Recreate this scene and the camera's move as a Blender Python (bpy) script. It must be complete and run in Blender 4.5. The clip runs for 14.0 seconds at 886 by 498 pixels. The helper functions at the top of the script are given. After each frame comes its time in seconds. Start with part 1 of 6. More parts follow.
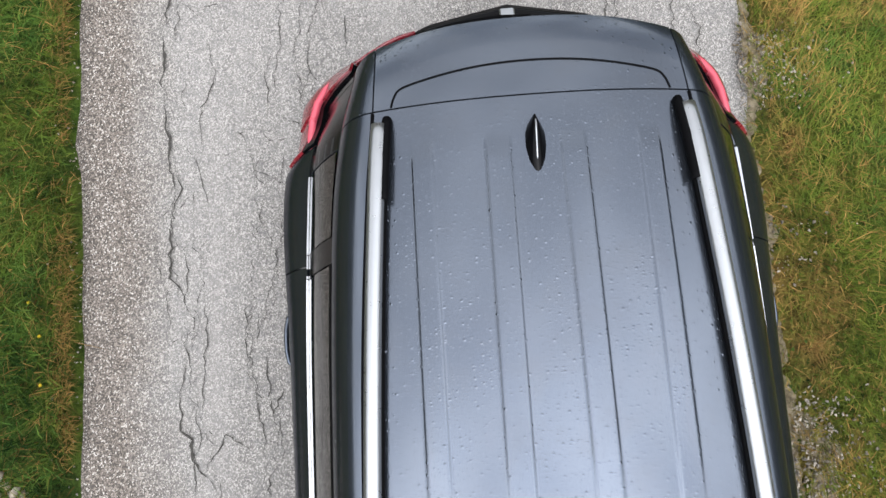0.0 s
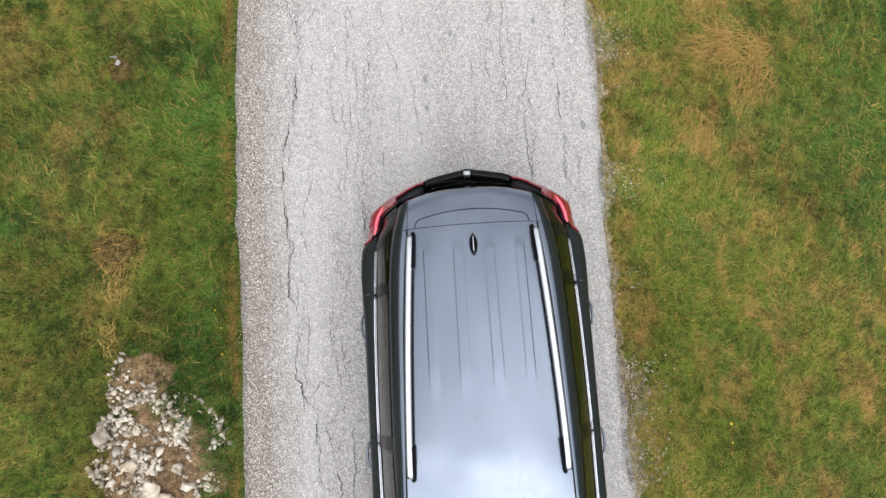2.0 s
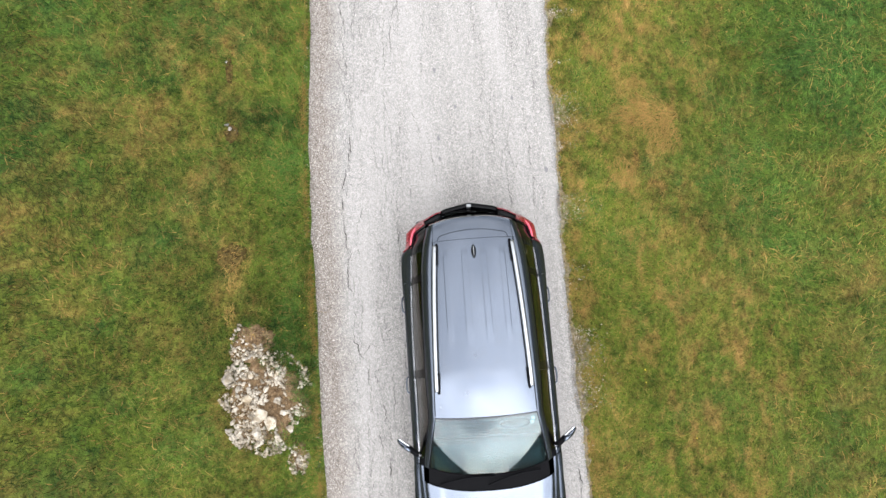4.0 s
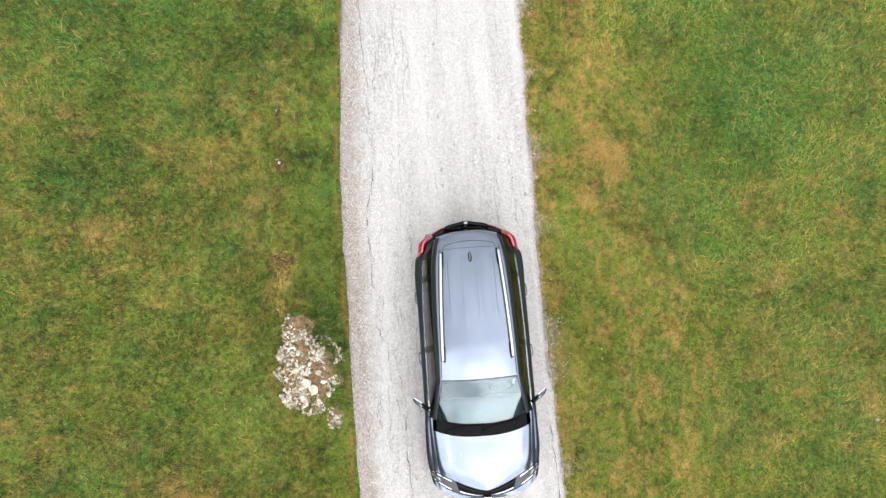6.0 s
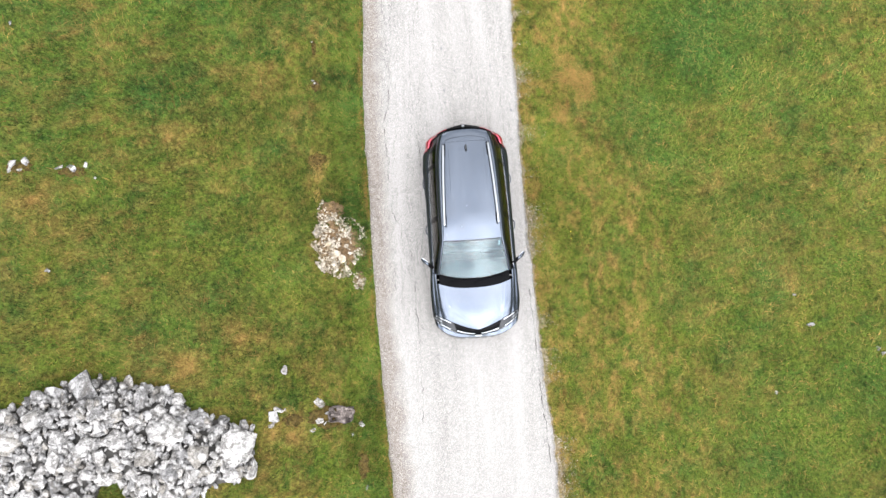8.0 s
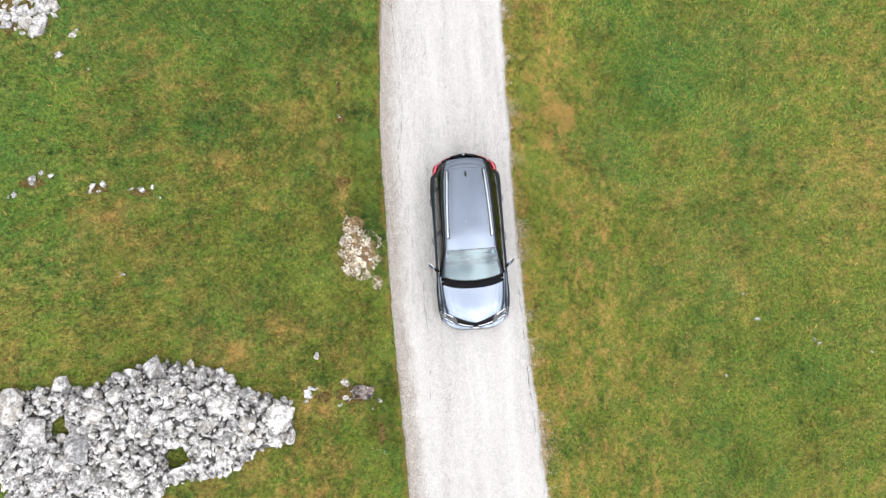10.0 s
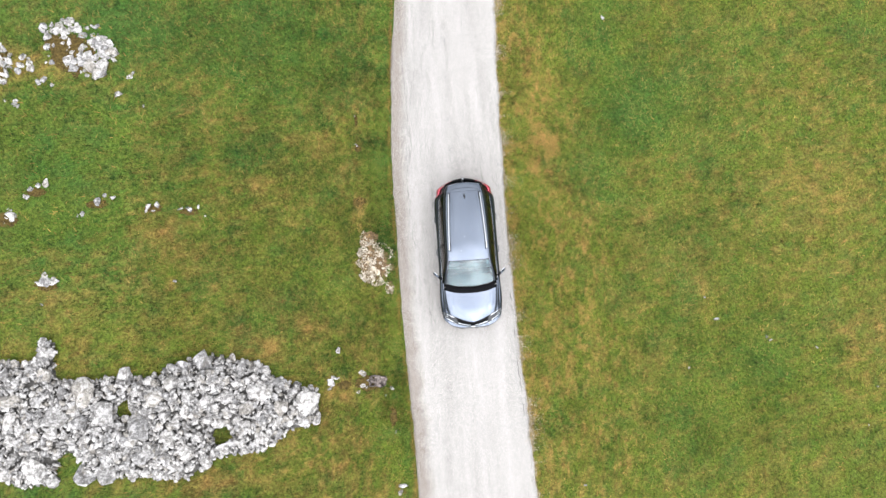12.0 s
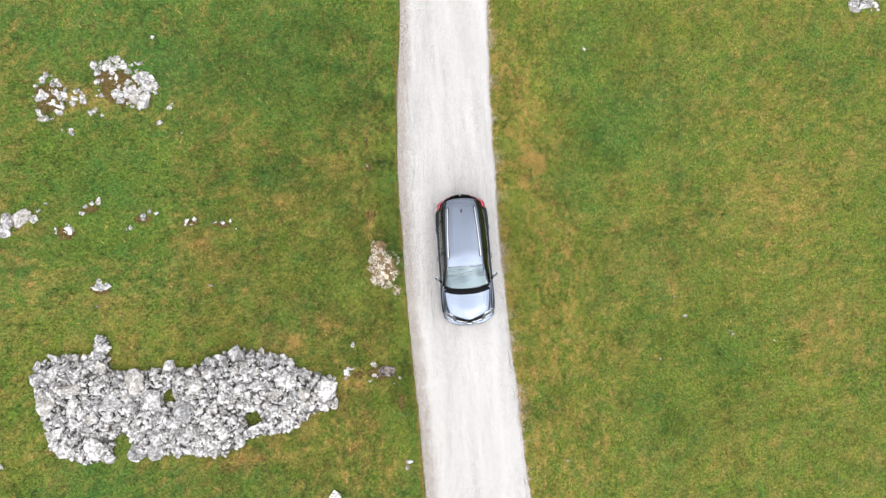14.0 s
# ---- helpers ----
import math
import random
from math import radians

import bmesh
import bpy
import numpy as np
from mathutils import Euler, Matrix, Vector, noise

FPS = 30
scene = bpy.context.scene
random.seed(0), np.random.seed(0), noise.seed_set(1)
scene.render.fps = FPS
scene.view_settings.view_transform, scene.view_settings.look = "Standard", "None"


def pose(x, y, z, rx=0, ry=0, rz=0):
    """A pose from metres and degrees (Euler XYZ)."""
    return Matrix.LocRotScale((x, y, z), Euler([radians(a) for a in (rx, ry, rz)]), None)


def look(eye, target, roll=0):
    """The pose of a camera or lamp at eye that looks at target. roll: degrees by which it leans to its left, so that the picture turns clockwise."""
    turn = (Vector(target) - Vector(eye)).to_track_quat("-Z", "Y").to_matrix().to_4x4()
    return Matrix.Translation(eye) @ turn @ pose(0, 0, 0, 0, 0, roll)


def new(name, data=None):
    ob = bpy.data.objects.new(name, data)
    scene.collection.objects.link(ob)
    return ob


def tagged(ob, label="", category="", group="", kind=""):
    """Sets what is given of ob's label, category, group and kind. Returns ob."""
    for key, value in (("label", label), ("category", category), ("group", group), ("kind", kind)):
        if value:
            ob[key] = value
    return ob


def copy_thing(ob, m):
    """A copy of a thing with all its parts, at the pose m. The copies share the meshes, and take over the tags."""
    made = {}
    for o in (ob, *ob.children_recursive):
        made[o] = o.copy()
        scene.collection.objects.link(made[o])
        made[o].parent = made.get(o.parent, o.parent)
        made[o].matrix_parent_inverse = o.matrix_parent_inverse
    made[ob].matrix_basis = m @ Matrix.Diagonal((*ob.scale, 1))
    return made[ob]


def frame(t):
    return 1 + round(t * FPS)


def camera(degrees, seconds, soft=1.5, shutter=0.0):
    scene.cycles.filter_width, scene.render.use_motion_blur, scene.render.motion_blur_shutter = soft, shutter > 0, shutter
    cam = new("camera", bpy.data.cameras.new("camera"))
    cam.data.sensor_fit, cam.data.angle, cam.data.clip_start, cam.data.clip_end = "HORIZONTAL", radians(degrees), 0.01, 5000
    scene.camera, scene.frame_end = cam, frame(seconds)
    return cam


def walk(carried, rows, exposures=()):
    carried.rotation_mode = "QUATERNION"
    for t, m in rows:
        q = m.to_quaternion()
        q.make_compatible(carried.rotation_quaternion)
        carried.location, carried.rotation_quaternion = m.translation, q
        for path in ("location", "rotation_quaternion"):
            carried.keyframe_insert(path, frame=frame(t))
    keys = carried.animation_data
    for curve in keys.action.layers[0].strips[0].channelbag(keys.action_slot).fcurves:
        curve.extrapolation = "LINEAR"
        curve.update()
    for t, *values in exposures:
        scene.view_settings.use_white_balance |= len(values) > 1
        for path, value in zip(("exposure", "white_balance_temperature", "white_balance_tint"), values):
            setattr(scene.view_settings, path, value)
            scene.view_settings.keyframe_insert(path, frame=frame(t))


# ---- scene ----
import functools

cam = camera(62.5, 14.0)
PATH = [
    (0, (-0.309, 0.948, 3.746), (-0.295, 1.247, 1.768), -1.0),
    (0.5, (-0.304, 0.87, 4.434), (-0.289, 1.18, 2.458), -1.0),
    (1, (-0.297, 0.779, 5.246), (-0.277, 1.099, 3.272), -0.2),
    (1.5, (-0.282, 0.707, 6.077), (-0.261, 1.033, 4.104), 0.0),
    (2, (-0.278, 0.64, 6.9), (-0.258, 0.978, 4.928), -0.2),
    (2.5, (-0.289, 0.557, 7.73), (-0.267, 0.904, 5.761), -0.2),
    (3, (-0.318, 0.357, 8.594), (-0.296, 0.709, 6.626), -0.2),
    (5.5, (-0.867, -0.221, 12.429), (-0.784, 0.141, 10.464), 8.6),
    (6, (-0.849, -0.526, 13.151), (-0.776, -0.143, 11.189), 6.7),
    (6.5, (-0.967, -1.479, 13.862), (-0.893, -1.093, 11.901), 6.8),
    (7, (-1.016, -2.484, 14.513), (-0.945, -2.114, 12.548), 7.0),
    (7.5, (-1.046, -2.943, 15.305), (-0.978, -2.579, 13.34), 6.8),
    (8, (-1.116, -3.278, 16.08), (-1.048, -2.904, 14.116), 6.5),
    (10.5, (-1.145, -3.68, 20.251), (-1.099, -3.314, 18.285), 3.4),
    (11, (-1.163, -3.765, 21.112), (-1.119, -3.399, 19.146), 3.1),
    (11.5, (-1.083, -3.878, 21.937), (-1.047, -3.51, 19.972), 1.7),
    (12, (-1.103, -3.945, 22.736), (-1.069, -3.577, 20.771), 1.5),
    (12.5, (-0.994, -4.019, 23.573), (-0.97, -3.653, 21.607), -0.1),
    (13, (-0.97, -3.953, 24.482), (-0.95, -3.599, 22.514), -0.5),
    (13.5, (-0.898, -3.97, 25.268), (-0.884, -3.621, 23.299), -1.6),
    (14, (-0.838, -4.217, 26.058), (-0.828, -3.856, 24.091), -2.5),
]
EXPOSURES = [(0.0, 2.17), (1.0, 2.28), (2.0, 2.38), (3.0, 2.52), (5.5, 2.70), (6.5, 2.84), (8.0, 2.82), (11.0, 2.75), (14.0, 2.73)]
walk(cam, [(t, look(eye, target, roll)) for t, eye, target, roll in PATH], EXPOSURES)


# ---------------------------------------------------------------- light
world = bpy.data.worlds.new("overcast_sky")
scene.world = world
world.use_nodes = True
wn, wl = world.node_tree.nodes, world.node_tree.links
wn.clear()
w_out = wn.new("ShaderNodeOutputWorld")
w_bg = wn.new("ShaderNodeBackground")
w_sky = wn.new("ShaderNodeTexSky")
w_sky.sky_type = 'NISHITA'
w_sky.sun_disc = False
w_sky.sun_elevation = radians(62)
w_sky.sun_rotation = radians(176)
w_sky.air_density = 1.0
w_sky.dust_density = 0.7
w_hsv = wn.new("ShaderNodeHueSaturation")
w_hsv.inputs["Saturation"].default_value = 0.20
w_tc = wn.new("ShaderNodeTexCoord")
w_noise = wn.new("ShaderNodeTexNoise")
w_noise.inputs["Scale"].default_value = 3.0
w_noise.inputs["Detail"].default_value = 2.0
w_noise.inputs["Roughness"].default_value = 0.55
w_ramp = wn.new("ShaderNodeValToRGB")
w_ramp.color_ramp.elements[0].position = 0.41
w_ramp.color_ramp.elements[0].color = (0.62, 0.64, 0.68, 1)
w_ramp.color_ramp.elements[1].position = 0.61
w_ramp.color_ramp.elements[1].color = (1.42, 1.41, 1.39, 1)
w_mul = wn.new("ShaderNodeMix")
w_mul.data_type = 'RGBA'
w_mul.blend_type = 'MULTIPLY'
w_mul.inputs[0].default_value = 1.0
wl.new(w_tc.outputs["Generated"], w_noise.inputs["Vector"])
wl.new(w_noise.outputs["Fac"], w_ramp.inputs["Fac"])
wl.new(w_sky.outputs["Color"], w_hsv.inputs["Color"])
wl.new(w_hsv.outputs["Color"], w_mul.inputs[6])
wl.new(w_ramp.outputs["Color"], w_mul.inputs[7])
# cloud glow round the hidden sun
w_dot = wn.new("ShaderNodeVectorMath")
w_dot.operation = 'DOT_PRODUCT'
w_dot.inputs[1].default_value = Vector((0.05, -0.45, 0.89)).normalized()
w_half = wn.new("ShaderNodeMapRange")
w_half.inputs["From Min"].default_value, w_half.inputs["From Max"].default_value = -1.0, 1.0
w_pow = wn.new("ShaderNodeMath")
w_pow.operation = 'POWER'
w_pow.inputs[1].default_value = 5.0
w_glow = wn.new("ShaderNodeMath")
w_glow.operation = 'MULTIPLY_ADD'
w_glow.inputs[1].default_value = 1.28
w_glow.inputs[2].default_value = 0.52
w_fin = wn.new("ShaderNodeVectorMath")
w_fin.operation = 'SCALE'
wl.new(w_tc.outputs["Generated"], w_dot.inputs[0])
wl.new(w_dot.outputs["Value"], w_half.inputs["Value"])
wl.new(w_half.outputs["Result"], w_pow.inputs[0])
wl.new(w_pow.outputs[0], w_glow.inputs[0])
wl.new(w_mul.outputs[2], w_fin.inputs[0])
wl.new(w_glow.outputs[0], w_fin.inputs["Scale"])
wl.new(w_fin.outputs["Vector"], w_bg.inputs["Color"])
wl.new(w_bg.outputs["Background"], w_out.inputs["Surface"])
w_bg.inputs["Strength"].default_value = 0.15

sun_data = bpy.data.lights.new("sun", 'SUN')
sun_data.energy = 0.5
sun_data.angle = radians(170)
sun_data.color = (1.0, 0.97, 0.93)
sun = new("sun", sun_data)
sun.matrix_world = look((2, -19, 36), (0, 0, 0))


# ---------------------------------------------------------------- materials
def material(name):
    m = bpy.data.materials.new(name)
    m.use_nodes = True
    return m, m.node_tree.nodes, m.node_tree.links, m.node_tree.nodes["Principled BSDF"]


def mixer(nodes, links, fac, a, b, blend='MIX'):
    """A colour mix; each of fac, a, b is a socket or a value."""
    n = nodes.new("ShaderNodeMix")
    n.data_type = 'RGBA'
    n.blend_type = blend
    for sock, v in ((n.inputs[0], fac), (n.inputs[6], a), (n.inputs[7], b)):
        if isinstance(v, bpy.types.NodeSocket):
            links.new(v, sock)
        elif isinstance(v, tuple):
            sock.default_value = (*v, 1)
        else:
            sock.default_value = v
    return n.outputs[2]


def noise_tex(nodes, links, scale, detail=4.0, rough=0.55, vec=None):
    n = nodes.new("ShaderNodeTexNoise")
    n.inputs["Scale"].default_value = scale
    n.inputs["Detail"].default_value = detail
    n.inputs["Roughness"].default_value = rough
    if vec is not None:
        links.new(vec, n.inputs["Vector"])
    return n.outputs["Fac"]


def ramp(nodes, links, fac, lo, hi, a=0.0, b=1.0):
    n = nodes.new("ShaderNodeMapRange")
    links.new(fac, n.inputs["Value"])
    n.inputs["From Min"].default_value, n.inputs["From Max"].default_value = lo, hi
    n.inputs["To Min"].default_value, n.inputs["To Max"].default_value = a, b
    return n.outputs["Result"]


def voronoi(nodes, links, scale, vec, feature='F1', out="Distance"):
    n = nodes.new("ShaderNodeTexVoronoi")
    n.feature = feature
    n.inputs["Scale"].default_value = scale
    links.new(vec, n.inputs["Vector"])
    return n.outputs[out]


def position(nodes):
    return nodes.new("ShaderNodeNewGeometry").outputs["Position"]


def bump(nodes, links, height, strength, distance, bsdf):
    n = nodes.new("ShaderNodeBump")
    n.inputs["Strength"].default_value = strength
    n.inputs["Distance"].default_value = distance
    links.new(height, n.inputs["Height"])
    links.new(n.outputs["Normal"], bsdf.inputs["Normal"])
    return n


def simple(name, colour, rough=0.5, metal=0.0, spread=0.12, scale=30.0, coat=0.0):
    m, n, l, b = material(name)
    pos = position(n)
    f = noise_tex(n, l, scale, 5.0, 0.6, pos)
    dark = tuple(c * (1 - spread) for c in colour)
    light = tuple(min(1.0, c * (1 + spread)) for c in colour)
    l.new(mixer(n, l, f, dark, light), b.inputs["Base Color"])
    l.new(ramp(n, l, f, 0.2, 0.8, max(0.02, rough - 0.06), rough + 0.06), b.inputs["Roughness"])
    b.inputs["Metallic"].default_value = metal
    if rough > 0.8:
        b.inputs["Specular IOR Level"].default_value = 0.08
    b.inputs["Coat Weight"].default_value = coat
    b.inputs["Coat Roughness"].default_value = 0.04
    return m


def asphalt_material():
    m, n, l, b = material("weathered_asphalt")
    pos = position(n)
    sep = n.new("ShaderNodeSeparateXYZ")
    l.new(pos, sep.inputs[0])
    # aggregate chips, each with its own grey
    chips = n.new("ShaderNodeTexVoronoi")
    chips.inputs["Scale"].default_value = 165.0
    l.new(pos, chips.inputs["Vector"])
    grey = n.new("ShaderNodeRGBToBW")
    l.new(chips.outputs["Color"], grey.inputs[0])
    chip_col = mixer(n, l, ramp(n, l, grey.outputs[0], 0.28, 0.72), (0.0580, 0.0530, 0.0480), (0.4220, 0.4000, 0.3640))
    gap = ramp(n, l, chips.outputs["Distance"], 0.25, 0.75)
    col = mixer(n, l, gap, chip_col, (0.1050, 0.0965, 0.0880))
    fine = noise_tex(n, l, 260.0, 3.0, 0.6, pos)
    col = mixer(n, l, ramp(n, l, fine, 0.60, 0.70, 0.0, 0.7), col, (0.3209, 0.3120, 0.2980))
    col = mixer(n, l, ramp(n, l, fine, 0.41, 0.34), col, (0.0362, 0.0352, 0.0342))
    # coarser chips and pits
    lumps = n.new("ShaderNodeTexVoronoi")
    lumps.inputs["Scale"].default_value = 62.0
    l.new(pos, lumps.inputs["Vector"])
    lump = n.new("ShaderNodeSeparateColor")
    l.new(lumps.outputs["Color"], lump.inputs[0])
    core = ramp(n, l, lumps.outputs["Distance"], 0.46, 0.30)
    white = n.new("ShaderNodeMath")
    white.operation = 'MULTIPLY'
    l.new(core, white.inputs[0])
    l.new(ramp(n, l, lump.outputs[0], 0.80, 0.92, 0.0, 0.55), white.inputs[1])
    col = mixer(n, l, white.outputs[0], col, (0.40, 0.38, 0.355))
    pit = n.new("ShaderNodeMath")
    pit.operation = 'MULTIPLY'
    l.new(core, pit.inputs[0])
    l.new(ramp(n, l, lump.outputs[1], 0.72, 0.86, 0.0, 0.85), pit.inputs[1])
    col = mixer(n, l, pit.outputs[0], col, (0.045, 0.043, 0.042))
    cloudy = noise_tex(n, l, 17.0, 5.0, 0.7, pos)
    col = mixer(n, l, ramp(n, l, cloudy, 0.50, 0.61, 0.0, 0.40), col, (0.085, 0.082, 0.082))
    # worn wheel tracks and patches
    stretch = n.new("ShaderNodeMapping")
    stretch.inputs["Scale"].default_value = (1.0, 0.09, 1.0)
    l.new(pos, stretch.inputs["Vector"])
    blot = noise_tex(n, l, 1.6, 5.0, 0.62, stretch.outputs[0])
    col = mixer(n, l, ramp(n, l, blot, 0.35, 0.72, 0.0, 0.42), col, (0.2760, 0.2620, 0.2470))
    blot2 = noise_tex(n, l, 5.0, 6.0, 0.65, pos)
    col = mixer(n, l, ramp(n, l, blot2, 0.56, 0.74, 0.0, 0.18), col, (0.0776, 0.0766, 0.0776))
    # brownish worn margin with bright chips along the uphill side
    lane = n.new("ShaderNodeAttribute")
    lane.attribute_name = "lane"
    lane_sp = n.new("ShaderNodeSeparateColor")
    l.new(lane.outputs["Color"], lane_sp.inputs[0])
    wob = noise_tex(n, l, 1.7, 5.0, 0.65, pos)
    edge = n.new("ShaderNodeMath")
    edge.operation = 'MULTIPLY_ADD'
    edge.inputs[1].default_value = 0.50
    l.new(wob, edge.inputs[0])
    l.new(lane_sp.outputs[0], edge.inputs[2])
    brown = mixer(n, l, ramp(n, l, grey.outputs[0], 0.34, 0.72), (0.0330, 0.0260, 0.0200), (0.1650, 0.1360, 0.1120))
    brown = mixer(n, l, ramp(n, l, grey.outputs[0], 0.77, 0.82), brown, (0.3700, 0.3450, 0.3100))
    col = mixer(n, l, ramp(n, l, edge.outputs[0], 0.80, 0.52, 0.0, 0.85), col, brown)
    l.new(col, b.inputs["Base Color"])
    b.inputs["Roughness"].default_value = 0.86
    b.inputs["Specular IOR Level"].default_value = 0.35
    h = mixer(n, l, 0.5, chips.outputs["Distance"], fine)
    bump(n, l, h, 0.55, 0.006, b)
    return m


def tone_colour(n, l, pos, ground=False):
    """Meadow colour from the stored tone: red is dryness, green lushness, blue chance with shade between tufts painted
    in at its dark end.
    """
    at = n.new("ShaderNodeAttribute")
    at.attribute_name = "tone"
    sp = n.new("ShaderNodeSeparateColor")
    l.new(at.outputs["Color"], sp.inputs[0])
    dry, lush, chance = sp.outputs[0], sp.outputs[1], sp.outputs[2]
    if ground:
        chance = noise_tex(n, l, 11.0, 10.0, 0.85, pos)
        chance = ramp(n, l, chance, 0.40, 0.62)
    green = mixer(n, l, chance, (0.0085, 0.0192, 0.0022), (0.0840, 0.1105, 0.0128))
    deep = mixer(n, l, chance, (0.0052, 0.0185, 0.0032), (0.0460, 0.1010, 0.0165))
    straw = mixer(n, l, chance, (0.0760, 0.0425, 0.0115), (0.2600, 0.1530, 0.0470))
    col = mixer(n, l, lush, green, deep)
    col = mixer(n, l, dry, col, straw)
    return col


def grass_material():
    m, n, l, b = material("meadow_grass")
    pos = position(n)
    col = tone_colour(n, l, pos)
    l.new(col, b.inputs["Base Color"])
    b.inputs["Roughness"].default_value = 0.75
    b.inputs["Specular IOR Level"].default_value = 0.08
    return m


def ground_material():
    m, n, l, b = material("meadow_turf")
    pos = position(n)
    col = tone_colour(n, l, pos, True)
    big = noise_tex(n, l, 0.9, 5.0, 0.6, pos)
    col = mixer(n, l, ramp(n, l, big, 0.42, 0.72, 0.0, 0.18), col, (0.0750, 0.0625, 0.0200))
    # unseen dark ground added far out on the slopes, to darken the car's reflections
    far_at = n.new("ShaderNodeAttribute")
    far_at.attribute_name = "tone"
    far_sp = n.new("ShaderNodeSeparateColor")
    l.new(far_at.outputs["Color"], far_sp.inputs[0])
    col = mixer(n, l, far_sp.outputs[2], col, (0.006, 0.010, 0.004))
    soil = noise_tex(n, l, 9.0, 6.0, 0.7, pos)
    col = mixer(n, l, ramp(n, l, soil, 0.60, 0.78, 0.0, 0.45), col, (0.0250, 0.0190, 0.0090))
    l.new(col, b.inputs["Base Color"])
    b.inputs["Roughness"].default_value = 0.95
    b.inputs["Specular IOR Level"].default_value = 0.1
    h = noise_tex(n, l, 60.0, 6.0, 0.8, pos)
    bump(n, l, h, 0.9, 0.03, b)
    return m


def rock_material(name, light, dark, stain, lichen=0.5):
    m, n, l, b = material(name)
    tc = n.new("ShaderNodeTexCoord")
    info = n.new("ShaderNodeObjectInfo")
    geo = n.new("ShaderNodeNewGeometry")
    mix_rand = n.new("ShaderNodeMath")
    mix_rand.operation = 'ADD'
    l.new(info.outputs["Random"], mix_rand.inputs[0])
    l.new(geo.outputs["Random Per Island"], mix_rand.inputs[1])
    fract = n.new("ShaderNodeMath")
    fract.operation = 'FRACT'
    l.new(mix_rand.outputs[0], fract.inputs[0])
    pos = geo.outputs["Position"]
    f = noise_tex(n, l, 9.0, 8.0, 0.68, pos)
    col = mixer(n, l, ramp(n, l, f, 0.42, 0.58), dark, light)
    tint = mixer(n, l, fract.outputs[0], (0.56, 0.56, 0.57), (1.22, 1.20, 1.17))
    col = mixer(n, l, 1.0, col, tint, 'MULTIPLY')
    col = mixer(n, l, ramp(n, l, fract.outputs[0], 0.86, 0.90, 0.0, 0.55), col, tuple(c * k for c, k in zip(dark, (0.95, 0.86, 0.72))))
    spots = noise_tex(n, l, 26.0, 6.0, 0.75, pos)
    col = mixer(n, l, ramp(n, l, spots, 0.545, 0.60, 0.0, lichen), col, stain)
    pale = noise_tex(n, l, 4.0, 4.0, 0.6, pos)
    warp = n.new("ShaderNodeVectorMath")
    warp.operation = 'MULTIPLY_ADD'
    wobble = n.new("ShaderNodeTexNoise")
    wobble.inputs["Scale"].default_value = 6.0
    l.new(pos, wobble.inputs["Vector"])
    l.new(wobble.outputs["Color"], warp.inputs[0])
    warp.inputs[1].default_value = (0.35, 0.35, 0.35)
    l.new(pos, warp.inputs[2])
    joint = voronoi(n, l, 2.2, warp.outputs[0], 'DISTANCE_TO_EDGE')
    grime = noise_tex(n, l, 5.5, 7.0, 0.72, pos)
    col = mixer(n, l, ramp(n, l, pale, 0.52, 0.62, 0.0, 0.6), col, tuple(min(0.8, c * 1.2) for c in light))
    col = mixer(n, l, ramp(n, l, joint, 0.045, 0.0, 0.0, lichen * 0.6), col, stain)
    col = mixer(n, l, ramp(n, l, grime, 0.54, 0.61, 0.0, lichen * 0.8), col, tuple(c * 2.2 for c in stain))
    l.new(col, b.inputs["Base Color"])
    b.inputs["Roughness"].default_value = 0.92
    b.inputs["Specular IOR Level"].default_value = 0.15
    h = noise_tex(n, l, 15.0, 9.0, 0.72, pos)
    bump(n, l, h, 0.6, 0.035, b)
    return m


def soil_material(name, dark, light, fleck=0.55):
    m, n, l, b = material(name)
    pos = position(n)
    f = noise_tex(n, l, 14.0, 8.0, 0.72, pos)
    col = mixer(n, l, ramp(n, l, f, 0.40, 0.60), dark, light)
    g = noise_tex(n, l, 60.0, 4.0, 0.7, pos)
    col = mixer(n, l, ramp(n, l, g, 0.54, 0.62, 0.0, fleck), col, (0.2100, 0.1750, 0.1150))
    l.new(col, b.inputs["Base Color"])
    b.inputs["Roughness"].default_value = 0.95
    b.inputs["Specular IOR Level"].default_value = 0.08
    bump(n, l, g, 0.8, 0.015, b)
    return m


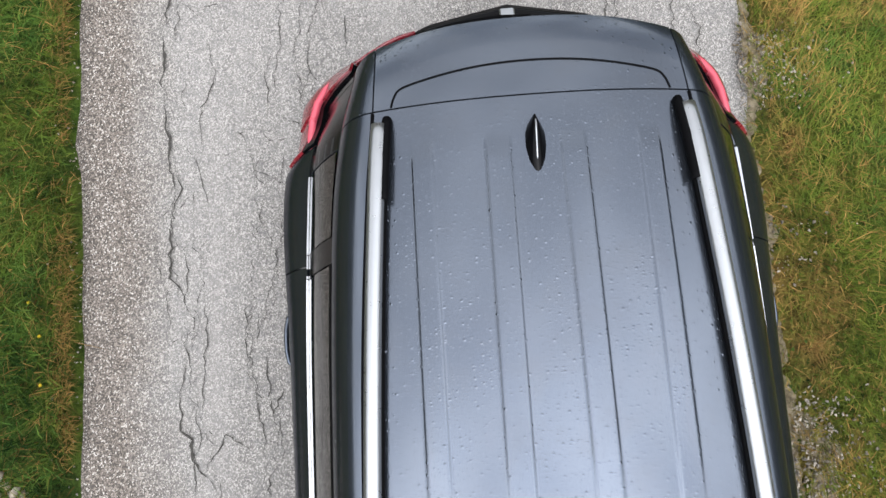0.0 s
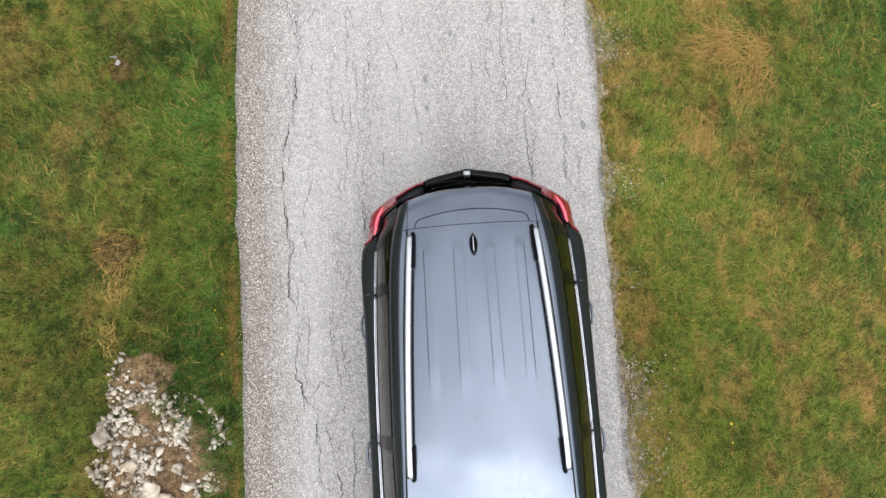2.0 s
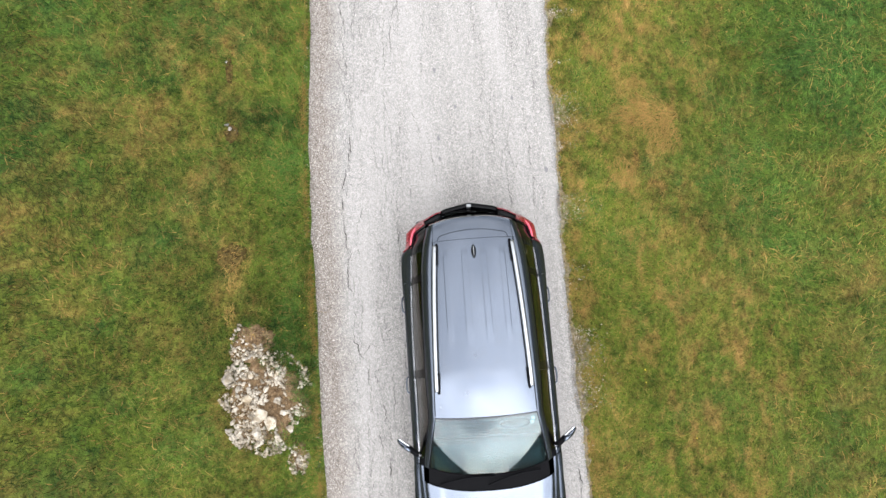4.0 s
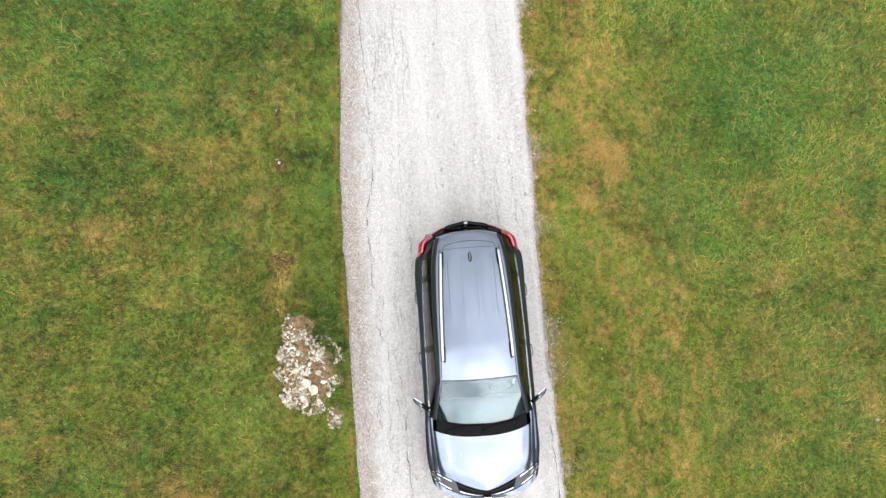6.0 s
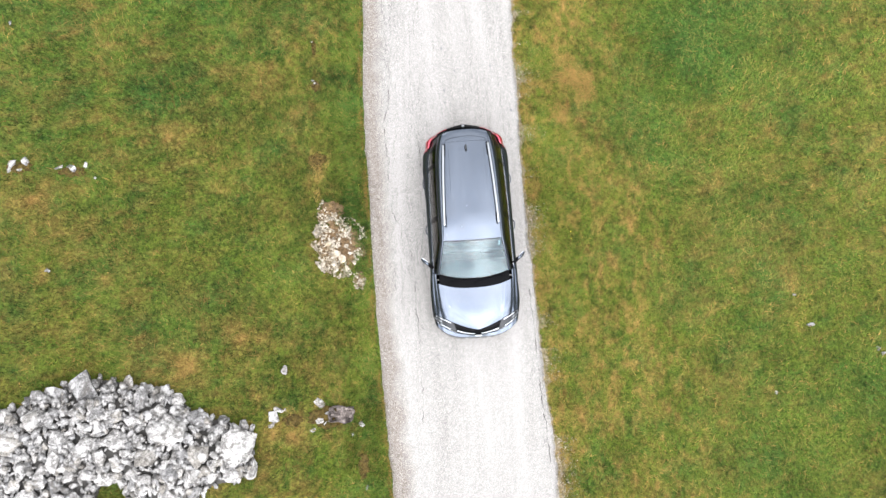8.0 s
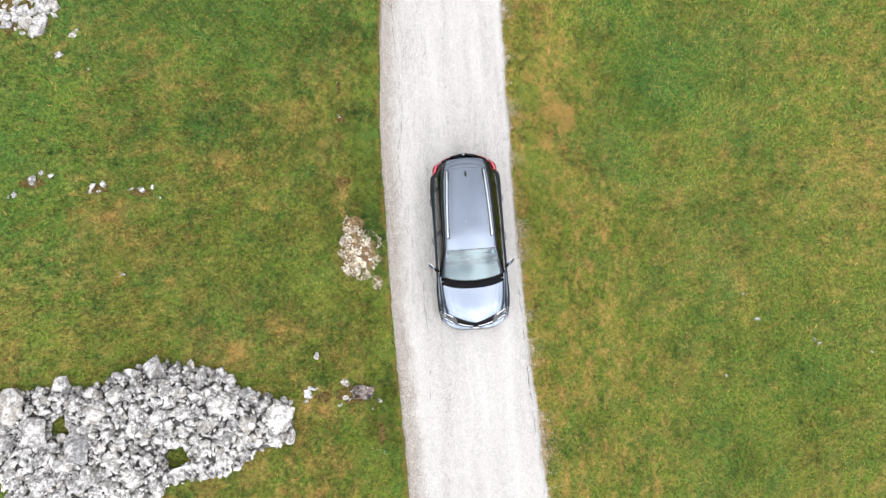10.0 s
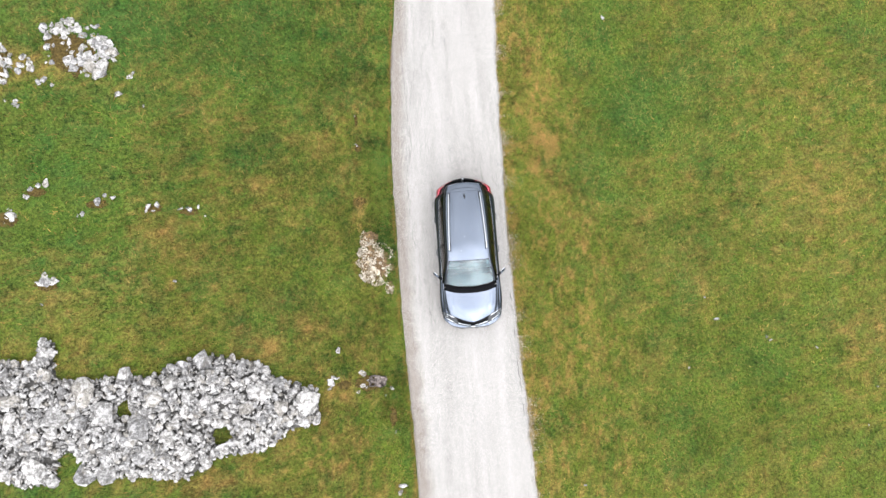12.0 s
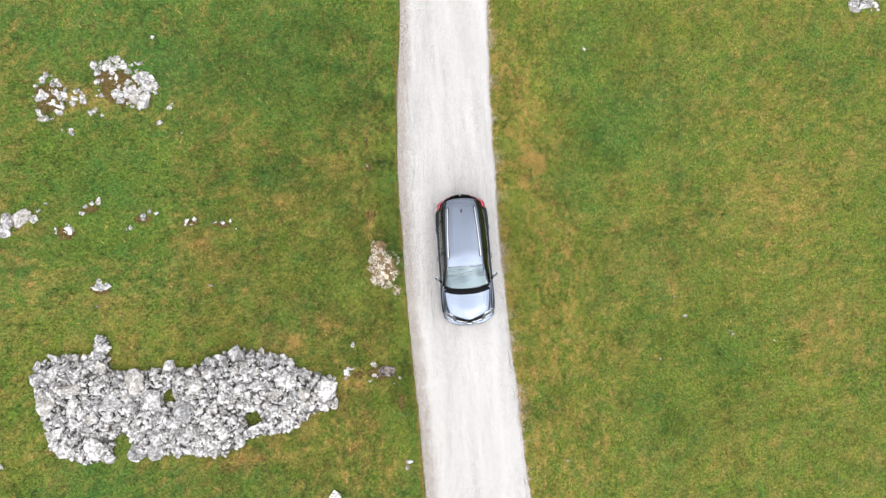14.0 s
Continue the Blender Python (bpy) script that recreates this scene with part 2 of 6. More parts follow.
def paint_material(name, wet):
    """Dark grey metallic paint under clear lacquer; wet: with rain drops standing on it."""
    m, n, l, b = material(name)
    pos = position(n)
    flake = noise_tex(n, l, 900.0, 2.0, 0.5, pos)
    dirt = noise_tex(n, l, 7.0, 6.0, 0.65, pos)
    col = mixer(n, l, flake, (0.066, 0.078, 0.096), (0.098, 0.112, 0.138))
    col = mixer(n, l, ramp(n, l, dirt, 0.5, 0.8, 0.0, 0.20), col, (0.08, 0.08, 0.08))
    l.new(col, b.inputs["Base Color"])
    b.inputs["Metallic"].default_value = 0.92
    l.new(ramp(n, l, dirt, 0.3, 0.75, 0.20, 0.28), b.inputs["Roughness"])
    b.inputs["Specular Tint"].default_value = (0.30, 0.31, 0.33, 1)
    b.inputs["Coat Weight"].default_value = 0.38
    l.new(ramp(n, l, dirt, 0.3, 0.75, 0.02, 0.07), b.inputs["Coat Roughness"])
    if wet:
        heights = []
        for scale, lo, big, tall in ((40.0, 0.06, 0.205, 1.0), (76.0, 0.18, 0.22, 0.5)):
            cell = n.new("ShaderNodeTexVoronoi")
            cell.voronoi_dimensions = '2D'
            cell.inputs["Scale"].default_value = scale
            l.new(pos, cell.inputs["Vector"])
            bw = n.new("ShaderNodeSeparateColor")
            l.new(cell.outputs["Color"], bw.inputs[0])
            gap = n.new("ShaderNodeMath")
            gap.operation = 'SUBTRACT'
            l.new(ramp(n, l, bw.outputs[0], lo, 1.0, 0.0, big), gap.inputs[0])
            l.new(cell.outputs["Distance"], gap.inputs[1])
            drop = n.new("ShaderNodeMath")
            drop.operation = 'MAXIMUM'
            drop.inputs[1].default_value = 0.0
            l.new(gap.outputs[0], drop.inputs[0])
            k = n.new("ShaderNodeMath")
            k.operation = 'MULTIPLY'
            k.inputs[1].default_value = tall
            l.new(drop.outputs[0], k.inputs[0])
            heights.append(k.outputs[0])
        drop = n.new("ShaderNodeMath")
        drop.operation = 'ADD'
        l.new(heights[0], drop.inputs[0])
        l.new(heights[1], drop.inputs[1])
        bp = n.new("ShaderNodeBump")
        bp.inputs["Strength"].default_value = 0.58
        bp.inputs["Distance"].default_value = 0.012
        l.new(drop.outputs[0], bp.inputs["Height"])
        l.new(bp.outputs["Normal"], b.inputs["Normal"])
        l.new(bp.outputs["Normal"], b.inputs["Coat Normal"])
    return m


def glass_material(name, colour, rough=0.0, ior=1.43):
    m, n, l, b = material(name)
    b.inputs["Base Color"].default_value = (*colour, 1)
    b.inputs["Roughness"].default_value = rough
    b.inputs["IOR"].default_value = ior
    b.inputs["Transmission Weight"].default_value = 1.0
    f = noise_tex(n, l, 12.0, 4.0, 0.6, position(n))
    l.new(ramp(n, l, f, 0.3, 0.8, rough, rough + 0.03), b.inputs["Roughness"])
    return m


ASPHALT = asphalt_material()
CRACK = simple("crack_filling", (0.044, 0.041, 0.037), 0.95, spread=0.4, scale=60)
OIL = simple("oil_stain", (0.0950, 0.0920, 0.0900), 0.8, spread=0.3, scale=40)
GRASS = grass_material()
TURF = ground_material()
LIMESTONE = rock_material("limestone", (0.305, 0.295, 0.282), (0.120, 0.115, 0.109), (0.026, 0.023, 0.020), 0.85)
PITTED_STONE = rock_material("pitted_stone", (0.235, 0.195, 0.175), (0.095, 0.078, 0.068), (0.022, 0.018, 0.015), 0.95)
PALE_STONE = rock_material("pale_stone", (0.3600, 0.3250, 0.2650), (0.1700, 0.1420, 0.1020), (0.0700, 0.0520, 0.0320), 0.6)
CRUMB = rock_material("road_grit", (0.3600, 0.3200, 0.2750), (0.1100, 0.0920, 0.0700), (0.0672, 0.0588, 0.0504), 0.3)
# near-black colour standing in for the shade in gaps between the stones
RUBBLE_SHADE = simple("rubble_gap_shade", (0.048, 0.045, 0.041), 0.95, spread=0.5, scale=30)
LAMP_DARK = simple("dark_lamp_lens", (0.010, 0.0105, 0.0115), 0.18)
LAMP_DARK.node_tree.nodes["Principled BSDF"].inputs["Specular IOR Level"].default_value = 0.25
SOIL = soil_material("bare_stony_soil", (0.0300, 0.0170, 0.0080), (0.1100, 0.0700, 0.0360), 0.45)
VERGE = soil_material("sandy_verge", (0.060, 0.048, 0.026), (0.175, 0.145, 0.098))
EARTH = soil_material("dark_earth", (0.0170, 0.0110, 0.0032), (0.0580, 0.0400, 0.0110), 0.10)
PAINT = paint_material("dark_grey_paint", False)
WET_PAINT = paint_material("dark_grey_paint_wet", True)
BLACK_PLASTIC = simple("black_plastic", (0.0022, 0.0022, 0.0025), 0.62, scale=80)
BLACK_PLASTIC.node_tree.nodes["Principled BSDF"].inputs["Specular IOR Level"].default_value = 0.03
GLOSS_BLACK = simple("gloss_black", (0.0022, 0.0022, 0.0025), 0.14)
GLOSS_BLACK.node_tree.nodes["Principled BSDF"].inputs["Specular IOR Level"].default_value = 0.08
SATIN_SILVER = simple("satin_silver", (0.3000, 0.3080, 0.3160), 0.30, metal=0.9, spread=0.05)
CHROME = simple("chrome", (0.4000, 0.4080, 0.4160), 0.1, metal=1.0, spread=0.04)
RUBBER = simple("tyre_rubber", (0.018, 0.018, 0.018), 0.8, spread=0.3)
ALLOY = simple("wheel_alloy", (0.48, 0.48, 0.49), 0.3, metal=0.85)
UPHOLSTERY = simple("grey_upholstery", (0.040, 0.041, 0.044), 0.85, spread=0.25, scale=120)
DASH = simple("dashboard_plastic", (0.015, 0.016, 0.018), 0.6, scale=90)
WINDSCREEN = glass_material("windscreen_glass", (0.34, 0.56, 0.60), 0.0, 1.51)
TINTED = glass_material("tinted_glass", (0.10, 0.11, 0.11))
RED_LENS = simple("red_lens", (0.14, 0.008, 0.014), 0.28, spread=0.3, coat=0.4)
PALE_RED_LENS = simple("pale_red_lens", (0.42, 0.060, 0.085), 0.30, spread=0.15)
CLEAR_LENS = simple("clear_lamp_lens", (0.10, 0.103, 0.106), 0.25, metal=0.6, spread=0.3, scale=25)
WHITE_PAPER = simple("white_sticker", (0.5250, 0.5320, 0.5320), 0.6, spread=0.04)
YELLOW_PETAL = simple("yellow_petal", (0.4320, 0.3300, 0.0120), 0.6, spread=0.15)
WEED_LEAF = simple("weed_leaf", (0.0400, 0.0640, 0.0080), 0.85, spread=0.35, scale=70)


# ---------------------------------------------------------------- shape helpers
def part(name, bm, mat, parent=None, label="", smooth=False):
    """Links a bmesh as one mesh object under a thing or a part."""
    me = bpy.data.meshes.new(name)
    if smooth:
        for f in bm.faces:
            f.smooth = True
    bm.normal_update()
    bm.to_mesh(me)
    bm.free()
    me.materials.append(mat)
    ob = new(name, me)
    if parent is not None:
        ob.parent = parent
    if label:
        ob["label"] = label
    return ob


def grid_faces(bm, pts, flip=False, keep=None):
    """Quads over a grid of points (rows x columns); returns the vertices."""
    rows, cols = pts.shape[0], pts.shape[1]
    vs = [[bm.verts.new(pts[i, j]) for j in range(cols)] for i in range(rows)]
    for i in range(rows - 1):
        for j in range(cols - 1):
            if keep is not None and not keep[i, j]:
                continue
            q = [vs[i][j], vs[i + 1][j], vs[i + 1][j + 1], vs[i][j + 1]]
            f = bm.faces.new(q if not flip else q[::-1])
            f.smooth = True
    return vs


def grid_normals(p):
    du = np.gradient(p, axis=0)
    dv = np.gradient(p, axis=1)
    nrm = np.cross(du, dv)
    return nrm / (np.linalg.norm(nrm, axis=2, keepdims=True) + 1e-9)


def slab(bm, p, thick, out, gap=0.0, keep=None):
    """A panel of some thickness from a grid of points; out: a point on its inner side, to turn it the right way. gap: how far its rim is drawn in."""
    p = p.copy()
    if gap:
        for a, c in ((0, 1), (-1, -2)):
            d = p[c] - p[a]
            p[a] += d / (np.linalg.norm(d, axis=1, keepdims=True) + 1e-9) * gap
            d = p[:, c] - p[:, a]
            p[:, a] += d / (np.linalg.norm(d, axis=1, keepdims=True) + 1e-9) * gap
    nrm = grid_normals(p)
    turn = np.sum(nrm * (p - np.array(out)), axis=2).mean() < 0
    if turn:
        nrm = -nrm
    q = p - nrm * thick
    a = grid_faces(bm, p, turn, keep)
    c = grid_faces(bm, q, not turn, keep)
    if keep is None:
        rows, cols = p.shape[0], p.shape[1]
        rim = [(0, j) for j in range(cols)] + [(i, cols - 1) for i in range(1, rows)]
        rim += [(rows - 1, j) for j in range(cols - 2, -1, -1)] + [(i, 0) for i in range(rows - 2, 0, -1)]
        for k in range(len(rim)):
            i0, j0 = rim[k]
            i1, j1 = rim[(k + 1) % len(rim)]
            f = bm.faces.new([a[i0][j0], a[i1][j1], c[i1][j1], c[i0][j0]])
            for e in f.edges:
                e.smooth = False
    bmesh.ops.recalc_face_normals(bm, faces=bm.faces)


def box(bm, size, at=(0, 0, 0), turn=(0, 0, 0), bevel=0.0, segments=2):
    made = bmesh.ops.create_cube(bm, size=1.0)["verts"]
    bmesh.ops.scale(bm, vec=size, verts=made)
    if bevel:
        edges = list({e for v in made for e in v.link_edges})
        made = list({v for f in bmesh.ops.bevel(bm, geom=edges, offset=bevel, segments=segments, affect='EDGES', profile=0.6)["faces"] for v in f.verts} | {v for v in made if v.is_valid})
    bmesh.ops.transform(bm, matrix=pose(*at, *turn), verts=made)
    return made


def sweep(bm, line, profile, closed_ends=True):
    """A profile (x, z pairs) swept along a line of points; x is sideways, z upward."""
    line = np.array(line, float)
    tang = np.gradient(line, axis=0)
    rings = []
    for p, t in zip(line, tang):
        t = Vector(t).normalized()
        side = t.cross(Vector((0, 0, 1))).normalized()
        up = side.cross(t)
        rings.append([bm.verts.new(Vector(p) + side * a + up * c) for a, c in profile])
    k = len(profile)
    for r0, r1 in zip(rings[:-1], rings[1:]):
        for i in range(k):
            f = bm.faces.new([r0[i], r0[(i + 1) % k], r1[(i + 1) % k], r1[i]])
            f.smooth = True
    if closed_ends:
        bm.faces.new(rings[0][::-1])
        bm.faces.new(rings[-1])
    bmesh.ops.recalc_face_normals(bm, faces=bm.faces)


def oval(a, c, k=12, cx=0.0, cz=0.0):
    return [(cx + a * math.cos(2 * math.pi * i / k), cz + c * math.sin(2 * math.pi * i / k)) for i in range(k)]


def lattice(x, y, seed):
    """Random value at whole-numbered places."""
    h = (x.astype(np.int64) * 374761393 + y.astype(np.int64) * 668265263 + seed * 974711) & 0xFFFFFFFF
    h = ((h ^ (h >> 13)) * 1274126177) & 0xFFFFFFFF
    return ((h ^ (h >> 16)) & 0xFFFF) / 65535.0


def value_noise(x, y, scale, seed, octaves=3):
    total, amp, norm = 0.0, 1.0, 0.0
    for o in range(octaves):
        fx, fy = x * scale, y * scale
        ix, iy = np.floor(fx), np.floor(fy)
        u, v = fx - ix, fy - iy
        u, v = u * u * (3 - 2 * u), v * v * (3 - 2 * v)
        a, b = lattice(ix, iy, seed + o), lattice(ix + 1, iy, seed + o)
        c, d = lattice(ix, iy + 1, seed + o), lattice(ix + 1, iy + 1, seed + o)
        total = total + amp * ((a * (1 - u) + b * u) * (1 - v) + (c * (1 - u) + d * u) * v)
        norm += amp
        amp *= 0.55
        scale *= 2.1
    return total / norm


# ---------------------------------------------------------------- lie of the land
EDGE_Y = (-60, -25, -12, -8, -5, -3.3, -1.8, 0.5, 2.0, 4.0, 5.2, 7.0, 10.5, 16, 30, 60)
EDGE_L = (0.8, -1.0, -1.77, -1.96, -2.00, -2.10, -2.19, -2.20, -2.22, -2.23, -2.16, -2.02, -1.75, -1.2, 0.7, 6.0)
EDGE_R = (4.3, 2.5, 1.80, 1.65, 1.56, 1.47, 1.43, 1.39, 1.39, 1.43, 1.46, 1.50, 1.70, 2.2, 4.2, 9.5)


def road_left(y):
    y = np.asarray(y, float)
    return np.interp(y, EDGE_Y, EDGE_L) + 0.06 * (value_noise(y, y * 0, 1.3, 5, 3) - 0.5) + 0.05 * (value_noise(y, y * 0, 7.0, 9, 3) - 0.5)


def road_right(y):
    y = np.asarray(y, float)
    return np.interp(y, EDGE_Y, EDGE_R) + 0.10 * (value_noise(y, y * 0, 1.1, 15, 3) - 0.5) + 0.04 * (value_noise(y, y * 0, 6.0, 19, 2) - 0.5)


def slope(x, y):
    """Hillside height: rising on one side of the road, falling on the other."""
    x, y = np.asarray(x, float), np.asarray(y, float)
    up = np.maximum(0.0, np.interp(y, EDGE_Y, EDGE_L) + 0.2 - x)
    down = np.maximum(0.0, x - np.interp(y, EDGE_Y, EDGE_R) - 0.35)
    z = 1.3 * (1 - np.exp(-up * 0.17 / 1.3)) - 3.2 * (1 - np.exp(-down * 0.21 / 3.2))
    # unseen far slopes, added for the car's sides to mirror
    far = np.maximum(0.0, np.hypot(x, y) - 32.0)
    across = (x / (np.hypot(x, y) + 1.0)) ** 2
    z = z + 0.40 * across * far * far / (far + 40.0) * (0.8 + 0.5 * value_noise(x, y, 0.012, 33, 3))
    rough = 0.10 * (value_noise(x, y, 0.45, 31, 3) - 0.5) + 0.04 * (value_noise(x, y, 2.6, 37, 2) - 0.5)
    return z + rough * np.clip((up + down) / 0.6, 0.0, 1.0)


def on_road(x, y, margin=0.0):
    return (x > road_left(y) - margin) & (x < road_right(y) + margin)


def ground_z(x, y):
    z = slope(x, y)
    return np.where(on_road(x, y, 0.03), z - 0.035, z - 0.006)


SPAN_X, SPAN_Y, SPAN = (-26.0, 26.0), (-16.0, 20.0), 0.08
HEIGHTS = slope(*np.meshgrid(np.arange(SPAN_X[0], SPAN_X[1] + SPAN, SPAN), np.arange(SPAN_Y[0], SPAN_Y[1] + SPAN, SPAN))).tolist()
EDGE_STEP = 0.02
EDGES = list(zip(road_left(np.arange(SPAN_Y[0], SPAN_Y[1], EDGE_STEP)).tolist(), road_right(np.arange(SPAN_Y[0], SPAN_Y[1], EDGE_STEP)).tolist()))


def lane_edges(y):
    """Both edges of the lane at y, from the table."""
    return EDGES[min(len(EDGES) - 1, max(0, round((y - SPAN_Y[0]) / EDGE_STEP)))]


def gz(x, y):
    """The ground's height at one place, from the table of heights."""
    fx, fy = (x - SPAN_X[0]) / SPAN, (y - SPAN_Y[0]) / SPAN
    i = min(max(int(fx), 0), len(HEIGHTS[0]) - 2)
    j = min(max(int(fy), 0), len(HEIGHTS) - 2)
    fx, fy = fx - i, fy - j
    a, b = HEIGHTS[j], HEIGHTS[j + 1]
    z = (a[i] * (1 - fx) + a[i + 1] * fx) * (1 - fy) + (b[i] * (1 - fx) + b[i + 1] * fx) * fy
    near, far = lane_edges(y)
    return z - (0.035 if near - 0.03 < x < far + 0.03 else 0.006)


# dry and lush places in the meadow: x, y, radius across, radius along, amount
DRY = ((2.92, 3.74, 0.34, 0.26, 0.7), (2.45, 2.75, 0.35, 0.35, 0.6), (2.9, 2.2, 0.5, 0.6, 0.35), (3.86, 0.27, 0.16, 0.30, 0.7), (2.6, 5.6, 0.6, 1.6, 0.35),
       (-3.28, 1.6, 0.14, 0.8, 0.3), (-4.7, 4.0, 0.6, 0.25, 0.35), (-5.2, -1.9, 0.7, 0.35, 0.55), (-7.7, -6.3, 0.7, 0.3, 0.7), (-9.3, 1.2, 0.9, 0.4, 0.5),
       (-12.6, -0.7, 0.7, 0.3, 0.5), (12.6, 1.6, 1.6, 1.6, 0.35), (7.8, -1.2, 0.5, 0.9, 0.4), (-13.5, 7.0, 1.4, 0.9, 0.5), (-6.3, -2.3, 0.7, 0.35, 0.65),
       (-4.1, -3.95, 0.35, 0.28, 0.7), (-8.6, 0.5, 0.6, 0.35, 0.45), (13.6, -3.2, 1.6, 1.3, 0.3), (3.3, 1.2, 0.4, 0.5, 0.3), (-6.2, 2.6, 1.0, 0.5, 0.35))
# the last four, broad ones deepen the tone of the left meadow
LUSH = ((6.2, 4.8, 1.3, 1.5, 0.9), (5.0, 7.5, 1.0, 1.2, 0.5), (-2.6, 0.6, 0.28, 0.9, 0.55), (-2.7, 3.3, 0.4, 0.8, 0.5), (-3.1, 0.95, 0.10, 0.10, 1.2),
        (-6.9, 3.6, 0.5, 0.5, 0.8), (9.5, -3.8, 1.0, 0.8, 0.6), (-6.0, -1.8, 1.0, 0.8, 0.4), (6.5, -5.5, 1.2, 1.5, 0.4), (-10.5, 8.0, 1.5, 1.0, 0.5), (4.6, 2.4, 0.8, 1.2, 0.45), (-11.5, 9.5, 5.5, 4.0, 0.55), (-5.5, 8.5, 3.0, 4.0, 0.45), (-12.0, 3.0, 5.0, 3.0, 0.25), (-10.0, -8.0, 6.0, 1.8, 0.4))


FRESH = ((-4.35, -0.5, 0.55, 0.6, 1.0), (-2.75, 3.2, 0.35, 0.6, 0.8), (-12.4, 2.0, 0.9, 0.8, 0.8), (-2.9, -5.3, 0.6, 0.9, 0.5), (2.0, 1.0, 0.25, 2.2, 0.5))


def spots(x, y, places):
    s = np.zeros_like(x)
    for px, py, rx, ry, a in places:
        s = s + a * np.exp(-((x - px) / rx) ** 2 - ((y - py) / ry) ** 2)
    return s


def meadow_tone(x, y):
    """Dryness and lushness of the turf."""
    n3 = value_noise(x, y, 0.32, 71, 3)
    zone = np.clip((value_noise(x, y, 0.23, 51, 3) - 0.36) * 3.2, 0, 1)
    zone = np.clip(0.25 + 0.65 * zone + 0.34 * np.exp(-((x - 3.1) / 1.3) ** 2) * np.clip((y + 3.5) / 3.0, 0.2, 1), 0, 1.15)
    clumps = np.clip((value_noise(x, y * 0.8, 2.4, 61, 4) - 0.51) * 5.0, 0, 1)
    bits = np.clip((value_noise(x, y * 0.70, 8.0, 65, 3) - 0.52) * 5.0, 0, 1)
    tiny = np.clip((value_noise(x, y, 11.0, 67, 2) - 0.60) * 5.0, 0, 1)
    zone = zone * np.where(x > 4.6, 0.72, 1.0)
    dry = 0.06 + zone * (0.26 * clumps + 0.50 * bits) + 0.28 * tiny + spots(x, y, DRY) * (0.30 + 0.9 * np.clip((value_noise(x, y * 0.8, 5.0, 69, 3) - 0.40) * 4.0, 0, 1))
    dry = dry + 0.16 * np.clip((-2.6 - x) / 0.4, 0, 1) * np.clip((9.0 + x) / 4, 0.3, 1) * np.clip((value_noise(x, y, 3.4, 73, 3) - 0.46) * 5.0, 0, 1)
    lush = np.clip((n3 - 0.50) * 2.6, 0, 1) * 0.45 + np.clip((value_noise(x, y, 1.7, 81, 3) - 0.52) * 4.0, 0, 1) * 0.45
    lush = lush + np.clip((value_noise(x, y, 4.6, 83, 3) - 0.54) * 4.0, 0, 1) * 0.45 + spots(x, y, LUSH)
    gap = x - np.interp(y, EDGE_Y, EDGE_R)
    verge = np.where(gap > -0.1, np.exp(-(gap / 0.30) ** 2), 0.0)
    dry = dry + 0.4 * verge * np.clip(1.6 * value_noise(x, y, 3.2, 95, 3) - 0.35, 0, 1) - 0.07
    side = np.exp(-((x - np.interp(y, EDGE_Y, EDGE_L) + 0.18) / 0.26) ** 2) * np.clip(1.9 * value_noise(x, y, 1.9, 97, 3) - 0.15, 0, 1)
    lush = lush + 0.25 * side
    dry = dry - 0.5 * spots(x, y, LUSH) - 0.5 * side - 0.6 * spots(x, y, FRESH)
    return np.clip(dry, 0, 0.95), np.clip(lush, 0, 1)


def set_tone(me, tone):
    at = me.attributes.new("tone", 'FLOAT_COLOR', 'POINT')
    at.data.foreach_set("color", np.ascontiguousarray(tone, dtype=np.float32).ravel())


def raw_mesh(name, verts, faces_flat, sizes, mat, tone=None, smooth=False):
    """A mesh from number arrays."""
    me = bpy.data.meshes.new(name)
    me.vertices.add(len(verts))
    me.vertices.foreach_set("co", np.ascontiguousarray(verts, dtype=np.float32).ravel())
    me.loops.add(len(faces_flat))
    me.loops.foreach_set("vertex_index", np.ascontiguousarray(faces_flat, dtype=np.int32))
    me.polygons.add(len(sizes))
    starts = np.concatenate(([0], np.cumsum(sizes)[:-1]))
    me.polygons.foreach_set("loop_start", starts.astype(np.int32))
    if smooth:
        me.polygons.foreach_set("use_smooth", np.ones(len(sizes), dtype=bool))
    me.update(calc_edges=True)
    me.materials.append(mat)
    if tone is not None:
        set_tone(me, tone)
    return new(name, me)


def sheet(name, xs, ys, zfun, mat, tone=False):
    gx, gy = np.meshgrid(xs, ys)
    x, y = gx.ravel(), gy.ravel()
    v = np.stack([x, y, zfun(x, y)], axis=1)
    nx, ny = len(xs), len(ys)
    i = np.arange((nx - 1) * (ny - 1))
    r, c = i // (nx - 1), i % (nx - 1)
    a = r * nx + c
    f = np.stack([a, a + 1, a + nx + 1, a + nx], axis=1)
    tn = None
    if tone:
        d, lu = meadow_tone(x, y)
        # dark ring outside the view, added only for reflections
        far_dark = np.clip((np.hypot(x, y) - 25) / 8, 0, 1)
        tn = np.stack([d, lu, far_dark, np.ones_like(d)], axis=1)
    return raw_mesh(name, v, f.ravel(), np.full(len(f), 4), mat, tn, True)


# ---------------------------------------------------------------- ground and road
near_x = np.concatenate([np.arange(-24, -5, 0.25), np.arange(-5, 5, 0.07), np.arange(5, 24.1, 0.25)])
near_y = np.concatenate([np.arange(-14, -6, 0.22), np.arange(-6, 8, 0.10), np.arange(8, 18.1, 0.22)])
far_steps = np.array([1.5, 4, 8, 15, 25, 40, 60, 90, 130, 180, 250, 350, 500, 800, 1500])
ground_x = np.concatenate([near_x[0] - far_steps[::-1], near_x, near_x[-1] + far_steps])
